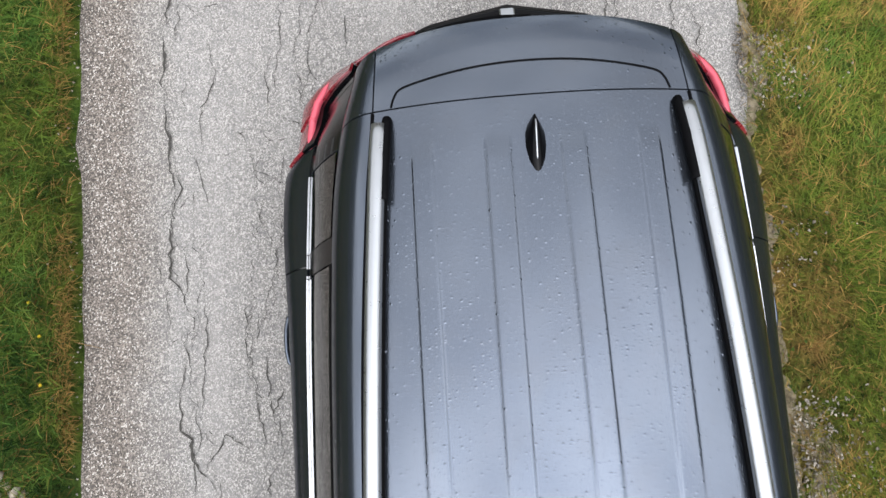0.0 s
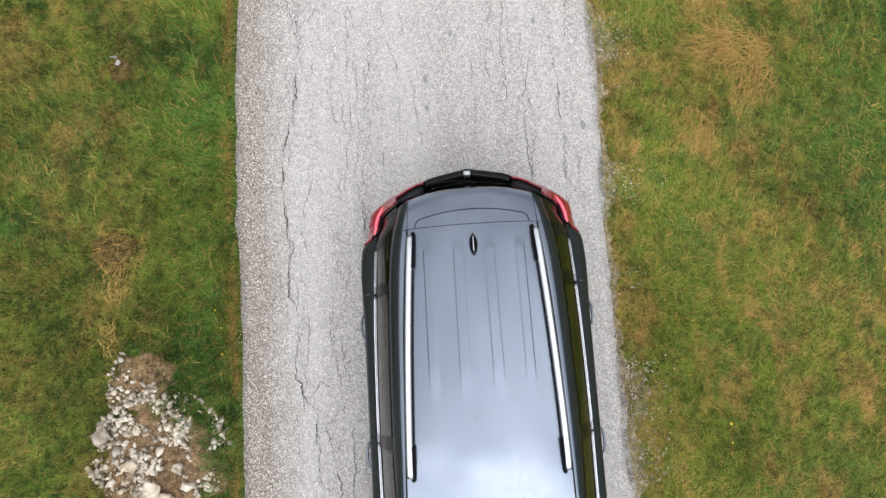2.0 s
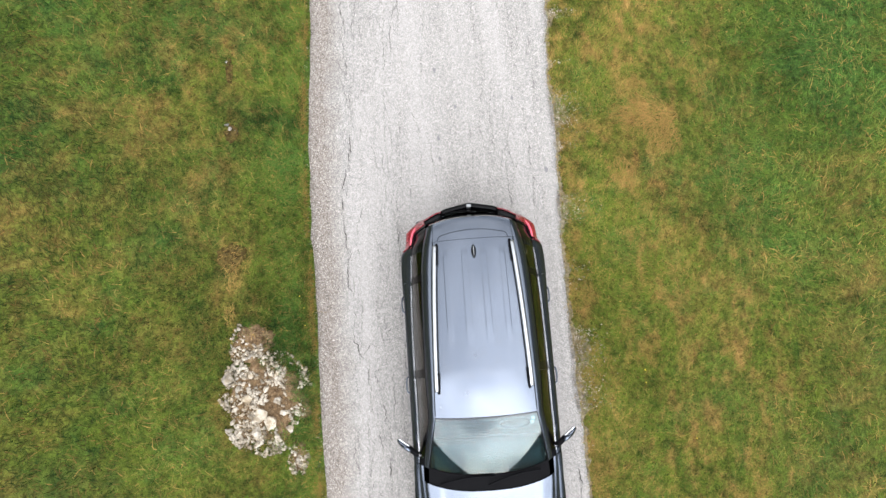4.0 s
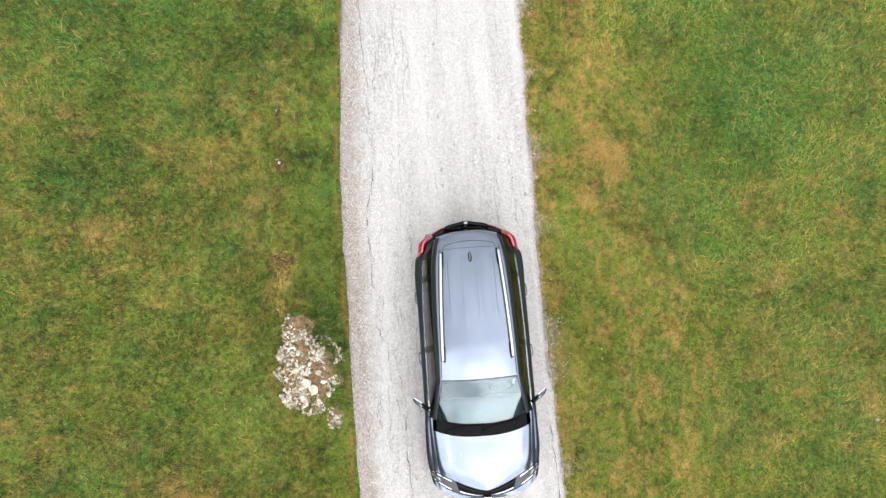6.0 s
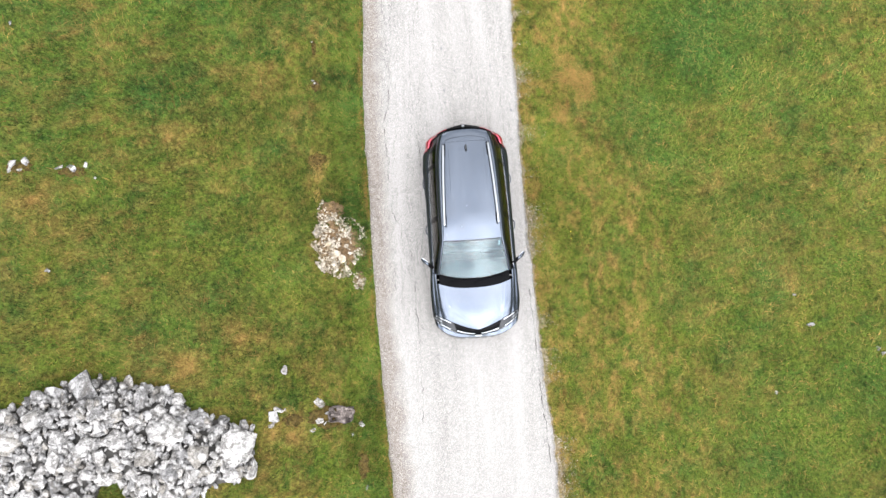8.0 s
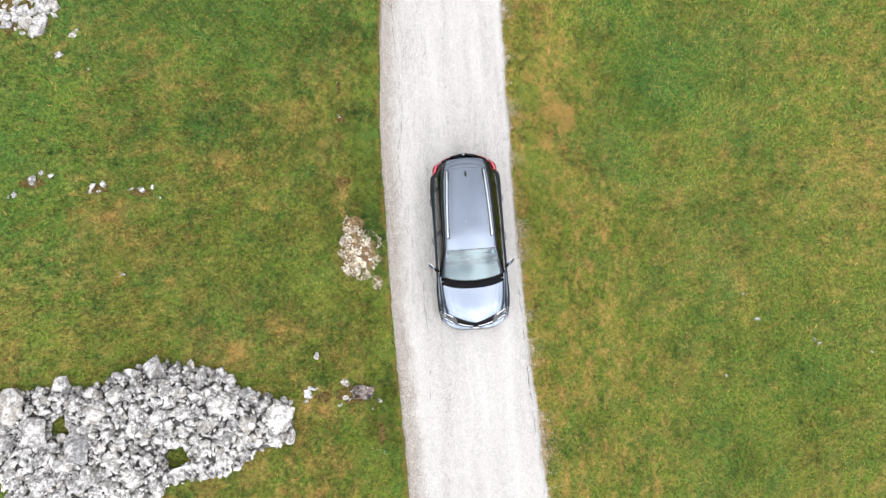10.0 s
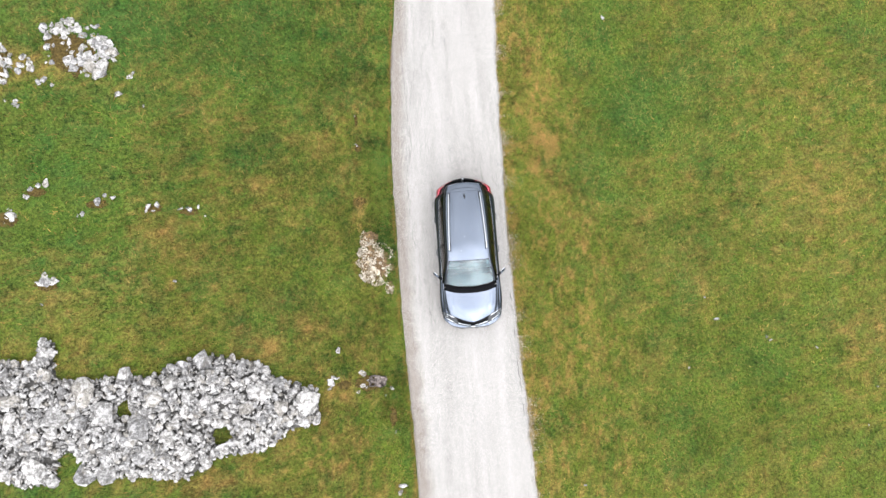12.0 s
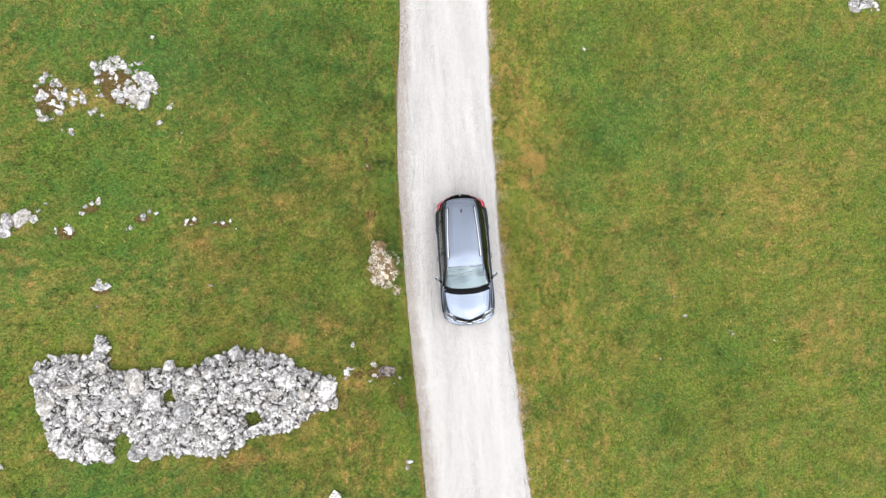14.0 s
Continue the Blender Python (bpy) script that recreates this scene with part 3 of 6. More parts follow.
ground_y = np.concatenate([near_y[0] - far_steps[::-1], near_y, near_y[-1] + far_steps])
ground = sheet("ground", ground_x, ground_y, ground_z, TURF, True)
tagged(ground, "sloping mountain meadow turf, green with straw-brown patches", "ground", kind="structure")

road_y = np.concatenate([np.arange(-60, -14, 1.0), np.arange(-14, 16, 0.05), np.arange(16, 60.1, 1.0)])
cross = np.linspace(0, 1, 26)
rl, rr = road_left(road_y), road_right(road_y)
road_pts = np.zeros((len(road_y), len(cross) + 2, 3))
for k, c in enumerate(cross):
    x = rl + (rr - rl) * c
    road_pts[:, k + 1, 0], road_pts[:, k + 1, 1] = x, road_y
    road_pts[:, k + 1, 2] = 0.008 * (value_noise(x, road_y, 1.2, 91, 3) - 0.5) - 0.012 * (abs(c - 0.5) * 2) ** 6
road_pts[:, 0] = road_pts[:, 1] + np.array([-0.02, 0, -0.09])
road_pts[:, -1] = road_pts[:, -2] + np.array([0.02, 0, -0.09])
nr, nc = road_pts.shape[:2]
ii = np.arange((nr - 1) * (nc - 1))
aa = (ii // (nc - 1)) * nc + ii % (nc - 1)
lane_x = road_pts[:, :, 0]
lane_tone = np.stack([lane_x - rl[:, None], rr[:, None] - lane_x, 0 * lane_x, 0 * lane_x + 1], axis=2).reshape(-1, 4)
road = raw_mesh("road", road_pts.reshape(-1, 3), np.stack([aa, aa + 1, aa + nc + 1, aa + nc], axis=1).ravel(), np.full(len(aa), 4), ASPHALT, None, True)
lane_at = road.data.attributes.new("lane", 'FLOAT_COLOR', 'POINT')
lane_at.data.foreach_set("color", np.ascontiguousarray(lane_tone, dtype=np.float32).ravel())
tagged(road, "narrow bleached grey asphalt lane, cracked, with crumbling edges", "road", kind="structure")


# ---------------------------------------------------------------- the car
# stations from the front lip (0) over hood, windscreen and roof to the tailgate (13)
CAR_YC = (-2.27, -2.13, -1.75, -1.28, -1.10, -0.74, -0.375, 0.20, 0.90, 1.45, 1.715, 2.000, 2.195, 2.275)
CAR_YE = (-1.97, -1.72, -1.42, -1.06, -0.88, -0.575, -0.315, 0.20, 0.90, 1.42, 1.68, 1.77, 1.96, 1.985)
CAR_ZC = (0.76, 0.90, 1.00, 1.05, 1.08, 1.38, 1.625, 1.695, 1.692, 1.672, 1.652, 1.575, 1.13, 1.02)
CAR_XE = (0.44, 0.56, 0.68, 0.735, 0.725, 0.66, 0.590, 0.570, 0.545, 0.508, 0.482, 0.470, 0.52, 0.52)
CAR_ZE = (0.75, 0.865, 0.96, 1.02, 1.05, 1.33, 1.577, 1.643, 1.640, 1.622, 1.603, 1.530, 1.12, 1.01)
CAR_XT = (0.64, 0.72, 0.76, 0.785, 0.785, 0.725, 0.662, 0.672, 0.662, 0.638, 0.605, 0.57, 0.60, 0.60)
CAR_ZT = (0.74, 0.835, 0.925, 0.985, 1.01, 1.27, 1.50, 1.51, 1.50, 1.48, 1.455, 1.36, 1.10, 1.00)
CAR_XB = (0.76, 0.82, 0.835, 0.84, 0.835, 0.835, 0.83, 0.83, 0.818, 0.79, 0.765, 0.715, 0.70, 0.70)
CAR_ZB = (0.73, 0.80, 0.87, 0.945, 0.985, 1.04, 1.06, 1.085, 1.11, 1.15, 1.17, 1.15, 1.07, 0.99)
CAR_POW = (3.5, 1.4, 2.4, 2.6, 2.2, 2.1, 2.2, 3, 3, 3, 3, 2.5, 2.2, 2.2)
CAR_W = (0.86, 0.902, 0.915, 0.915, 0.91, 0.91, 0.91, 0.91, 0.91, 0.918, 0.90, 0.845, 0.81, 0.80)
CAR_ZW = (0.70, 0.74, 0.82, 0.89, 0.92, 0.95, 0.96, 0.97, 0.985, 0.995, 1.00, 0.99, 0.97, 0.94)


EDGE_STATIONS = (4, 6)  # the foot and the head of the windscreen, where the body has an edge


@functools.lru_cache(None)
def ease_slopes(table):
    """Slopes before and after each station of a table."""
    d = [b - a for a, b in zip(table[:-1], table[1:])]
    m = [d[0]] + [2 * a * b / (a + b) if a * b > 0 else 0.0 for a, b in zip(d[:-1], d[1:])] + [d[-1]]
    before, after = list(m), list(m)
    for k in EDGE_STATIONS:
        before[k] = 1.5 * d[k - 1] - 0.5 * m[k - 1]
        after[k] = 1.5 * d[k] - 0.5 * m[k + 1]
    return before, after


def ease(table, u):
    """A smooth curve through a table, with no overshoot."""
    before, after = ease_slopes(table)
    u = min(max(float(u), 0.0), len(table) - 1.0)
    i = min(int(u), len(table) - 2)
    f = u - i
    return (1 + 2 * f) * (1 - f) ** 2 * table[i] + f * (1 - f) ** 2 * after[i] + f * f * (3 - 2 * f) * table[i + 1] + f * f * (f - 1) * before[i + 1]


def body_point(u, v):
    """A point of the upper body: u along the car, v from the middle (0) over roof edge (2), window head (3) and belt (4) to the flank (5); negative v is the other side."""
    s = -1.0 if v < 0 else 1.0
    v = abs(v)
    xe, ze, zc = ease(CAR_XE, u), ease(CAR_ZE, u), ease(CAR_ZC, u)
    w = ease(CAR_W, u)
    xs = (0.0, 0.55 * xe, xe, ease(CAR_XT, u), ease(CAR_XB, u), w)
    zs = (zc, zc - 0.24 * (zc - ze), ze, ease(CAR_ZT, u), ease(CAR_ZB, u), ease(CAR_ZW, u))
    i = min(int(v), 4)
    f = v - i
    if v >= 2:
        x = xs[i] * (1 - f) + xs[i + 1] * f
        z = zs[i] * (1 - f) + zs[i + 1] * f
        if i == 2:
            kx, kz = xs[2] + 0.66 * (xs[3] - xs[2]), zs[2] - 0.10 * (zs[2] - zs[3])
            x = xs[2] * (1 - f) ** 2 + 2 * kx * f * (1 - f) + xs[3] * f * f
            z = zs[2] * (1 - f) ** 2 + 2 * kz * f * (1 - f) + zs[3] * f * f
        else:
            swell = (0.010 if i == 3 else 0.012) * math.sin(math.pi * f)
            x, z = x + swell * 0.85, z + swell * 0.5
        x, z = float(x), float(z)
    if v < 2:
        x = xe * v / 2
        z = zc - (zc - ze) * (x / xe) ** 2.2
    yc, ye = ease(CAR_YC, u), ease(CAR_YE, u)
    y = yc + (ye - yc) * (x / w) ** float(ease(CAR_POW, u))
    return np.array([s * x, float(y), float(z)])


def body_grid(us, vs):
    return np.array([[body_point(u, v) for v in vs] for u in us])


CAR_OUT = (0.0, 0.1, 0.7)


def panel(name, us, vs, mat, parent, label="", thick=0.012, gap=0.0025, lift=0.0, dent=None):
    p = body_grid(us, vs)
    if dent is not None:
        p = dent(p)
    if lift:
        nrm = grid_normals(p)
        if np.sum(nrm * (p - np.array(CAR_OUT)), axis=2).mean() < 0:
            nrm = -nrm
        p = p + nrm * lift
    bm = bmesh.new()
    slab(bm, p, thick, CAR_OUT, gap)
    return part(name, bm, mat, parent, label)


# beads pressed into the roof: inner and outer edge from the middle
ROOF_BEADS = ((0.074, 0.148), (0.304, 0.368))


def roof_beads(p):
    p = p.copy()
    for i in range(p.shape[0]):
        for j in range(p.shape[1]):
            x, y = abs(p[i, j, 0]), p[i, j, 1]
            for a, b in ROOF_BEADS:
                a, b = a + 0.006 * (1.58 - y), b + 0.008 * (1.58 - y)
                across = min(max((x - a + 0.005) / 0.011, 0), 1) * min(max((b + 0.005 - x) / 0.011, 0), 1)
                across = across * across * (3 - 2 * across)
                along = min(max((y - 0.46) / 0.22, 0), 1) * min(max((1.595 - y) / 0.07, 0), 1)
                p[i, j, 2] += 0.0052 * across * along
    return p


def perimeter():
    """The line round the flank from the middle of the front to the middle of the back, half of the car."""
    front = [body_point(0, v) for v in np.linspace(0, 5, 26)]
    side = [body_point(u, 5) for u in np.linspace(0, 13, 157)[1:]]
    back = [body_point(13, v) for v in np.linspace(5, 0, 26)[1:]]
    return np.array(front + side + back)


FLANK = perimeter()
WHEEL_Y, WHEEL_R, ARCH_R = (-1.37, 1.29), 0.355, 0.405


def flank_grid(i0, i1, s):
    """The lower body from stretch i0 to i1 of the perimeter, on the side s."""
    line = FLANK[i0:i1 + 1]
    full = np.gradient(FLANK, axis=0)[i0:i1 + 1]
    nx, ny = -full[:, 1], full[:, 0]
    out = np.stack([-nx, -ny], axis=1)
    out /= np.linalg.norm(out, axis=1, keepdims=True) + 1e-9
    out[np.sum(out * line[:, :2], axis=1) < 0] *= -1
    levels = np.linspace(0, 1, 16)
    g = np.zeros((len(line), len(levels), 3))
    for k, t in enumerate(levels):
        z = line[:, 2] * (1 - t) + 0.23 * t
        bulge = 0.006 * math.sin(math.pi * min(1.0, t / 0.75)) - 0.05 * max(0.0, (t - 0.82) / 0.18) ** 2 - (0.012 if 0.55 < t < 0.80 else 0.0)
        g[:, k, 0] = s * (line[:, 0] + out[:, 0] * bulge)
        g[:, k, 1] = line[:, 1] + out[:, 1] * bulge
        g[:, k, 2] = z
    g[np.abs(line[:, 0]) < 1e-6, :, 0] = 0.0
    return g


def add_flank(bm, i0, i1, s):
    g = flank_grid(i0, i1, s)
    inside = np.zeros(g.shape[:2], bool)
    for wy in WHEEL_Y:
        dy, dz = g[:, :, 1] - wy, g[:, :, 2] - WHEEL_R
        r = np.hypot(dy, dz)
        wide = np.abs(g[:, :, 0]) > 0.5
        near = (r < ARCH_R) & (r > ARCH_R - 0.045) & wide
        k = ARCH_R / np.maximum(r, 1e-6)
        g[:, :, 1] = np.where(near, wy + dy * k, g[:, :, 1])
        g[:, :, 2] = np.where(near, WHEEL_R + dz * k, g[:, :, 2])
        inside |= (r <= ARCH_R - 0.045) & wide
    keep = ~(inside[:-1, :-1] | inside[1:, :-1] | inside[:-1, 1:] | inside[1:, 1:])
    slab(bm, g, 0.012, (0, 0.1 if abs(g[:, :, 1].mean()) < 1.6 else np.sign(g[:, :, 1].mean()) * 1.2, 0.5), 0.0, keep)


def flank_index(y):
    """The stretch of the perimeter that lies at y on the side."""
    side = np.arange(26, 26 + 156)
    return int(side[np.argmin(np.abs(FLANK[side, 1] - y))])


def lin(a, b, n):
    return np.linspace(a, b, n)


def both(vs):
    return np.concatenate([-vs[::-1], vs[1:]]) if abs(vs[0]) < 1e-9 else vs


def build_car():
    car = new("car")
    tagged(car, "dark grey metallic SUV with rain drops, parked on the lane", "car")

    # roof with pressed beads
    fine = []
    for x in lin(0, 0.60, 171):
        fine.append(2 * x / 0.60)
    roof = panel("roof", lin(6.0, 10.0, 101), both(np.array(fine)), WET_PAINT, car, "wet dark grey roof with pressed beads", dent=roof_beads)
    for s in (1, -1):
        part_v = lin(2, 3, 9) * s
        panel("roof_side", lin(6.0, 10.0, 50), part_v, PAINT, car)
        panel("windscreen_pillar", lin(4.0, 6.0, 26), part_v, PAINT, car)
    # tailgate
    gate = panel("tailgate", lin(10.0, 11.0, 22), both(lin(0, 2.0, 24)), WET_PAINT, car, "tailgate with roof spoiler, dark grey")
    for s in (1, -1):
        panel("spoiler_side", lin(10.0, 11.0, 20), lin(2.0, 3.0, 8) * s, WET_PAINT, gate)
        panel("tailgate_pillar", lin(9.75, 11.0, 20), lin(3.0, 4.0, 8) * s, GLOSS_BLACK, gate)
        panel("tailgate_flank", lin(11.0, 12.0, 12), lin(3.0, 4.0, 8) * s, GLOSS_BLACK, gate)
    panel("rear_window", lin(11.0, 12.0, 18), both(lin(0, 3.0, 20)), TINTED, gate, "dark tinted rear window", thick=0.006, lift=-0.035)
    bm = bmesh.new()
    bar = []
    for k in range(49):
        x = -0.345 + 0.69 * k / 48
        a = abs(x)
        bar.append((x, 2.250 - 0.19 * a - 0.9 * max(0.0, a - 0.28) ** 1.5, 1.055 - 0.02 * a))
    sweep(bm, bar, [(-0.045, -0.04), (-0.045, 0.020), (-0.010, 0.034), (0.014, 0.026), (0.020, 0.004), (0.012, -0.04)])
    part("garnish", bm, GLOSS_BLACK, gate, "glossy black garnish bar drawn to a point in the middle")
    # seam of the spoiler insert
    bm = bmesh.new()
    seam = []
    for k in range(81):
        a = math.sin(math.pi / 2 * (-1 + 2 * k / 80))
        x = 0.458 * a
        v = 2 * abs(x) / 0.52 * (1 if x >= 0 else -1)
        u = 10.02 + 0.37 * (1 - abs(a) ** 44) * (1 - 0.46 * a * a)
        seam.append(body_point(u, v) + np.array([0, 0, 0.0012]))
    sweep(bm, seam, [(-0.003, -0.002), (0.003, -0.002), (0.003, 0.0008), (-0.003, 0.0008)])
    part("seam", bm, BLACK_PLASTIC, gate)
    bm = bmesh.new()
    box(bm, (0.062, 0.046, 0.05), (0, 2.250, 1.070), (-16, 0, 0), 0.014, 3)
    part("badge", bm, SATIN_SILVER, gate, "plain silver badge")
    bm = bmesh.new()
    sweep(bm, [(0.05, 2.10, 1.36), (-0.05, 2.135, 1.30), (-0.2, 2.15, 1.24), (-0.33, 2.14, 1.20)], oval(0.010, 0.008, 8))
    part("rear_wiper", bm, BLACK_PLASTIC, gate)

    # windscreen, cowl, hood
    panel("windscreen", lin(4.0, 6.0, 30), both(lin(0, 2.0, 22)), WINDSCREEN, car, "windscreen reflecting the sky", thick=0.006, gap=0.006)
    panel("screen_band", lin(3.97, 4.07, 4), both(lin(0, 2.0, 22)), BLACK_PLASTIC, car, "black band along the foot of the windscreen", thick=0.004, lift=0.004)
    panel("screen_frame", lin(5.93, 6.02, 4), both(lin(0, 2.0, 22)), BLACK_PLASTIC, car, thick=0.02, lift=-0.004)
    for s in (1, -1):
        panel("screen_trim", lin(4.0, 6.0, 26), lin(1.965, 2.02, 3) * s, BLACK_PLASTIC, car, thick=0.015, lift=0.003)
    panel("cowl", lin(3.02, 3.99, 14), both(lin(0, 2.05, 20)), BLACK_PLASTIC, car, "black plastic cowl below the windscreen", lift=-0.012)
    for a, b, z in (((-0.60, -1.16), (0.06, -1.10), 0.0), ((-0.02, -1.20), (0.62, -1.06), 0.0)):
        bm = bmesh.new()
        line = []
        for k in range(9):
            f = k / 8
            x, y = a[0] + (b[0] - a[0]) * f, a[1] + (b[1] - a[1]) * f + 0.03 * math.sin(math.pi * f)
            u = np.interp(y + 0.11 * (x / 0.7) ** 2 * -1, CAR_YC, range(14))
            line.append((x, y, float(ease(CAR_ZC, u)) - 0.03 * (x / 0.7) ** 2 + 0.022))
        sweep(bm, line, oval(0.009, 0.008, 8))
        part("wiper", bm, BLACK_PLASTIC, car)

    def hood_crease(p):
        p = p.copy()
        x = np.abs(p[:, :, 0])
        y = p[:, :, 1]
        line = 0.47 + 0.10 * (y + 2.1)
        p[:, :, 2] += 0.010 * np.clip((x - line) / 0.06, 0, 1) * np.clip((0.78 - x) / 0.15, 0, 1)
        return p
    panel("hood", lin(1.0, 3.04, 44), both(lin(0, 3.1, 40)), PAINT, car, "dark grey hood mirroring the bright sky", dent=hood_crease)

    # front end
    bumper = panel("front_bumper", lin(0.0, 0.36, 6), both(lin(0, 5.0, 60)), PAINT, car, "front bumper, dark grey")
    for s in (1, -1):
        bm = bmesh.new()
        add_flank(bm, 0, flank_index(-1.66), s)
        part("bumper_shell", bm, PAINT, bumper)
    grille = panel("grille", lin(0.36, 1.0, 8), both(lin(0, 1.75, 18)), BLACK_PLASTIC, bumper, "black slatted grille")
    for s in (1, -1):
        for row in (0.50, 0.82):
            panel("grille_bar", lin(row, row + 0.08, 3), lin(0.25, 1.7, 12) * s, SATIN_SILVER if row < 0.6 else GLOSS_BLACK, bumper, thick=0.01, lift=0.012)
    bm = bmesh.new()
    box(bm, (0.15, 0.03, 0.085), (0, -2.232, 0.83), (38, 0, 0), 0.02, 3)
    part("emblem", bm, CHROME, bumper, "plain chrome emblem")
    bm = bmesh.new()
    box(bm, (0.52, 0.008, 0.115), (0, -2.266, 0.47), (0, 0, 0), 0.004)
    part("number_plate", bm, WHITE_PAPER, bumper)
    bm = bmesh.new()
    box(bm, (0.72, 0.05, 0.10), (0, -2.235, 0.33), (0, 0, 0), 0.02)
    part("air_intake", bm, BLACK_PLASTIC, bumper)
    for s in (1, -1):
        light = panel("headlight", lin(0.40, 0.99, 10), lin(1.75, 4.9, 30) * s, LAMP_DARK, car, "dark headlight with silver strips, swept round the corner", lift=0.004)
        panel("reflector_strip", lin(0.88, 0.94, 4), lin(2.0, 4.6, 24) * s, CHROME, light, thick=0.006, lift=0.012)
        panel("reflector_strip", lin(0.46, 0.51, 4), lin(2.3, 4.7, 22) * s, CHROME, light, thick=0.006, lift=0.012)
        panel("lamp_unit", lin(0.60, 0.78, 5), lin(3.25, 4.0, 8) * s, CLEAR_LENS, light, thick=0.006, lift=0.012)
        panel("lamp_unit", lin(0.60, 0.78, 5), lin(4.15, 4.7, 8) * s, CLEAR_LENS, light, thick=0.006, lift=0.012)
        # fender
        bm = bmesh.new()
        slab(bm, body_grid(lin(1.0, 4.02, 40), lin(3.1, 5.0, 12) * s), 0.012, CAR_OUT, 0.0025)
        add_flank(bm, flank_index(-1.66), flank_index(-0.90), s)
        part("fender", bm, PAINT, car)
        # doors
        for u0, u1, y0, y1, g0, g1, hy in ((4.05, 6.98, -0.90, 0.18, 4.30, 6.86, 0.045), (6.98, 8.72, 0.19, 1.27, 7.02, 8.62, 1.06)):
            bm = bmesh.new()
            slab(bm, body_grid(lin(u0, u1, 30), lin(4.0, 5.0, 8) * s), 0.012, CAR_OUT, 0.0025)
            add_flank(bm, flank_index(y0), flank_index(y1), s)
            door = part("door", bm, PAINT, car)
            panel("side_window", lin(g0, g1, 24), lin(3.06, 3.97, 8) * s, TINTED, door, "dark tinted side window", thick=0.005, lift=-0.004)
            panel("window_frame", lin(g0, g1, 24), lin(2.96, 3.07, 3) * s, BLACK_PLASTIC, door, thick=0.02)
            panel("belt_trim", lin(g0 - 0.1, g1 + 0.03, 30), lin(3.990, 4.001, 3) * s, CHROME, door, "thin chrome belt trim", thick=0.010, lift=0.005, gap=0.0)
            bm = bmesh.new()
            hx = 0.902
            sweep(bm, [(s * (hx - 0.012), hy - 0.11, 0.895), (s * (hx + 0.012), hy - 0.103, 0.898), (s * (hx + 0.032), hy - 0.085, 0.90), (s * (hx + 0.040), hy - 0.04, 0.902), (s * (hx + 0.041), hy, 0.902), (s * (hx + 0.040), hy + 0.04, 0.902),
                       (s * (hx + 0.032), hy + 0.085, 0.90), (s * (hx + 0.012), hy + 0.103, 0.898), (s * (hx - 0.012), hy + 0.11, 0.895)], oval(0.010, 0.014, 10))
            part("door_handle", bm, PAINT, door)
        panel("door_pillar", lin(6.86, 7.03, 4), lin(3.0, 3.97, 8) * s, GLOSS_BLACK, car, lift=-0.002)
        panel("door_pillar", lin(8.62, 8.80, 4), lin(3.0, 3.97, 8) * s, GLOSS_BLACK, car, lift=-0.002)
        panel("quarter_window", lin(8.80, 9.74, 14), lin(3.06, 3.97, 8) * s, TINTED, car, "dark tinted rear quarter window", thick=0.005, lift=-0.003)
        panel("quarter_trim", lin(8.7, 9.72, 18), lin(3.990, 4.001, 3) * s, CHROME, car, thick=0.010, lift=0.005, gap=0.0)
        panel("mirror_triangle", lin(4.02, 4.30, 5), lin(3.0, 4.0, 6) * s, BLACK_PLASTIC, car)
        # rear quarter and lights
        bm = bmesh.new()
        slab(bm, body_grid(lin(8.72, 10.35, 26), lin(4.0, 5.0, 10) * s), 0.012, CAR_OUT, 0.0025)
        slab(bm, body_grid(lin(9.74, 10.0, 6), lin(3.0, 4.0, 6) * s), 0.012, CAR_OUT, 0.0)
        add_flank(bm, flank_index(1.27), flank_index(1.84), s)
        part("rear_quarter", bm, PAINT, car)
        lamp = panel("tail_light", lin(10.38, 12.5, 24), lin(4.34, 5.0, 9) * s, RED_LENS, car, "red tail light wrapped round the corner", lift=0.012)
        bm = bmesh.new()
        wrap = ((0.782, 1.735, 1.118), (0.784, 1.80, 1.122), (0.775, 1.87, 1.122), (0.756, 1.935, 1.118), (0.724, 1.988, 1.112), (0.678, 2.030, 1.105))
        sweep(bm, [(s * (x - 0.045), y - 0.02, z - 0.035) for x, y, z in wrap], oval(0.055, 0.040, 12))
        part("light_housing", bm, GLOSS_BLACK, lamp)
        bm = bmesh.new()
        sweep(bm, [(s * (x - 0.014), y - 0.004, z) for x, y, z in wrap], oval(0.016, 0.018, 12))
        part("light_tube", bm, PALE_RED_LENS, lamp, "bright pinkish red light tube")
        panel("light_frame", lin(10.36, 12.5, 22), lin(3.98, 4.36, 5) * s, GLOSS_BLACK, lamp, lift=0.010)
        lamp = panel("tail_light", lin(11.45, 12.70, 14), lin(2.75, 5.0, 24) * s, RED_LENS, car, "red tail light on the tailgate", lift=0.018)
        panel("light_frame", lin(11.30, 11.46, 5), lin(2.75, 4.4, 16) * s, GLOSS_BLACK, lamp, lift=0.010)
        bm = bmesh.new()
        corner = ((0.36, 2.192), (0.42, 2.178), (0.475, 2.155), (0.535, 2.121), (0.60, 2.082), (0.665, 2.040))
        sweep(bm, [(s * x, y, 1.100) for x, y in corner], oval(0.010, 0.016, 10))
        part("light_strip", bm, RED_LENS, lamp)
        bm = bmesh.new()
        sweep(bm, [(s * x, y - 0.045, 1.060) for x, y in corner], oval(0.050, 0.045, 12))
        part("light_housing", bm, GLOSS_BLACK, lamp)
    # rear bumper
    n_all = len(FLANK) - 1
    rear = None
    for s in (1, -1):
        bm = bmesh.new()
        add_flank(bm, flank_index(1.84), n_all, s)
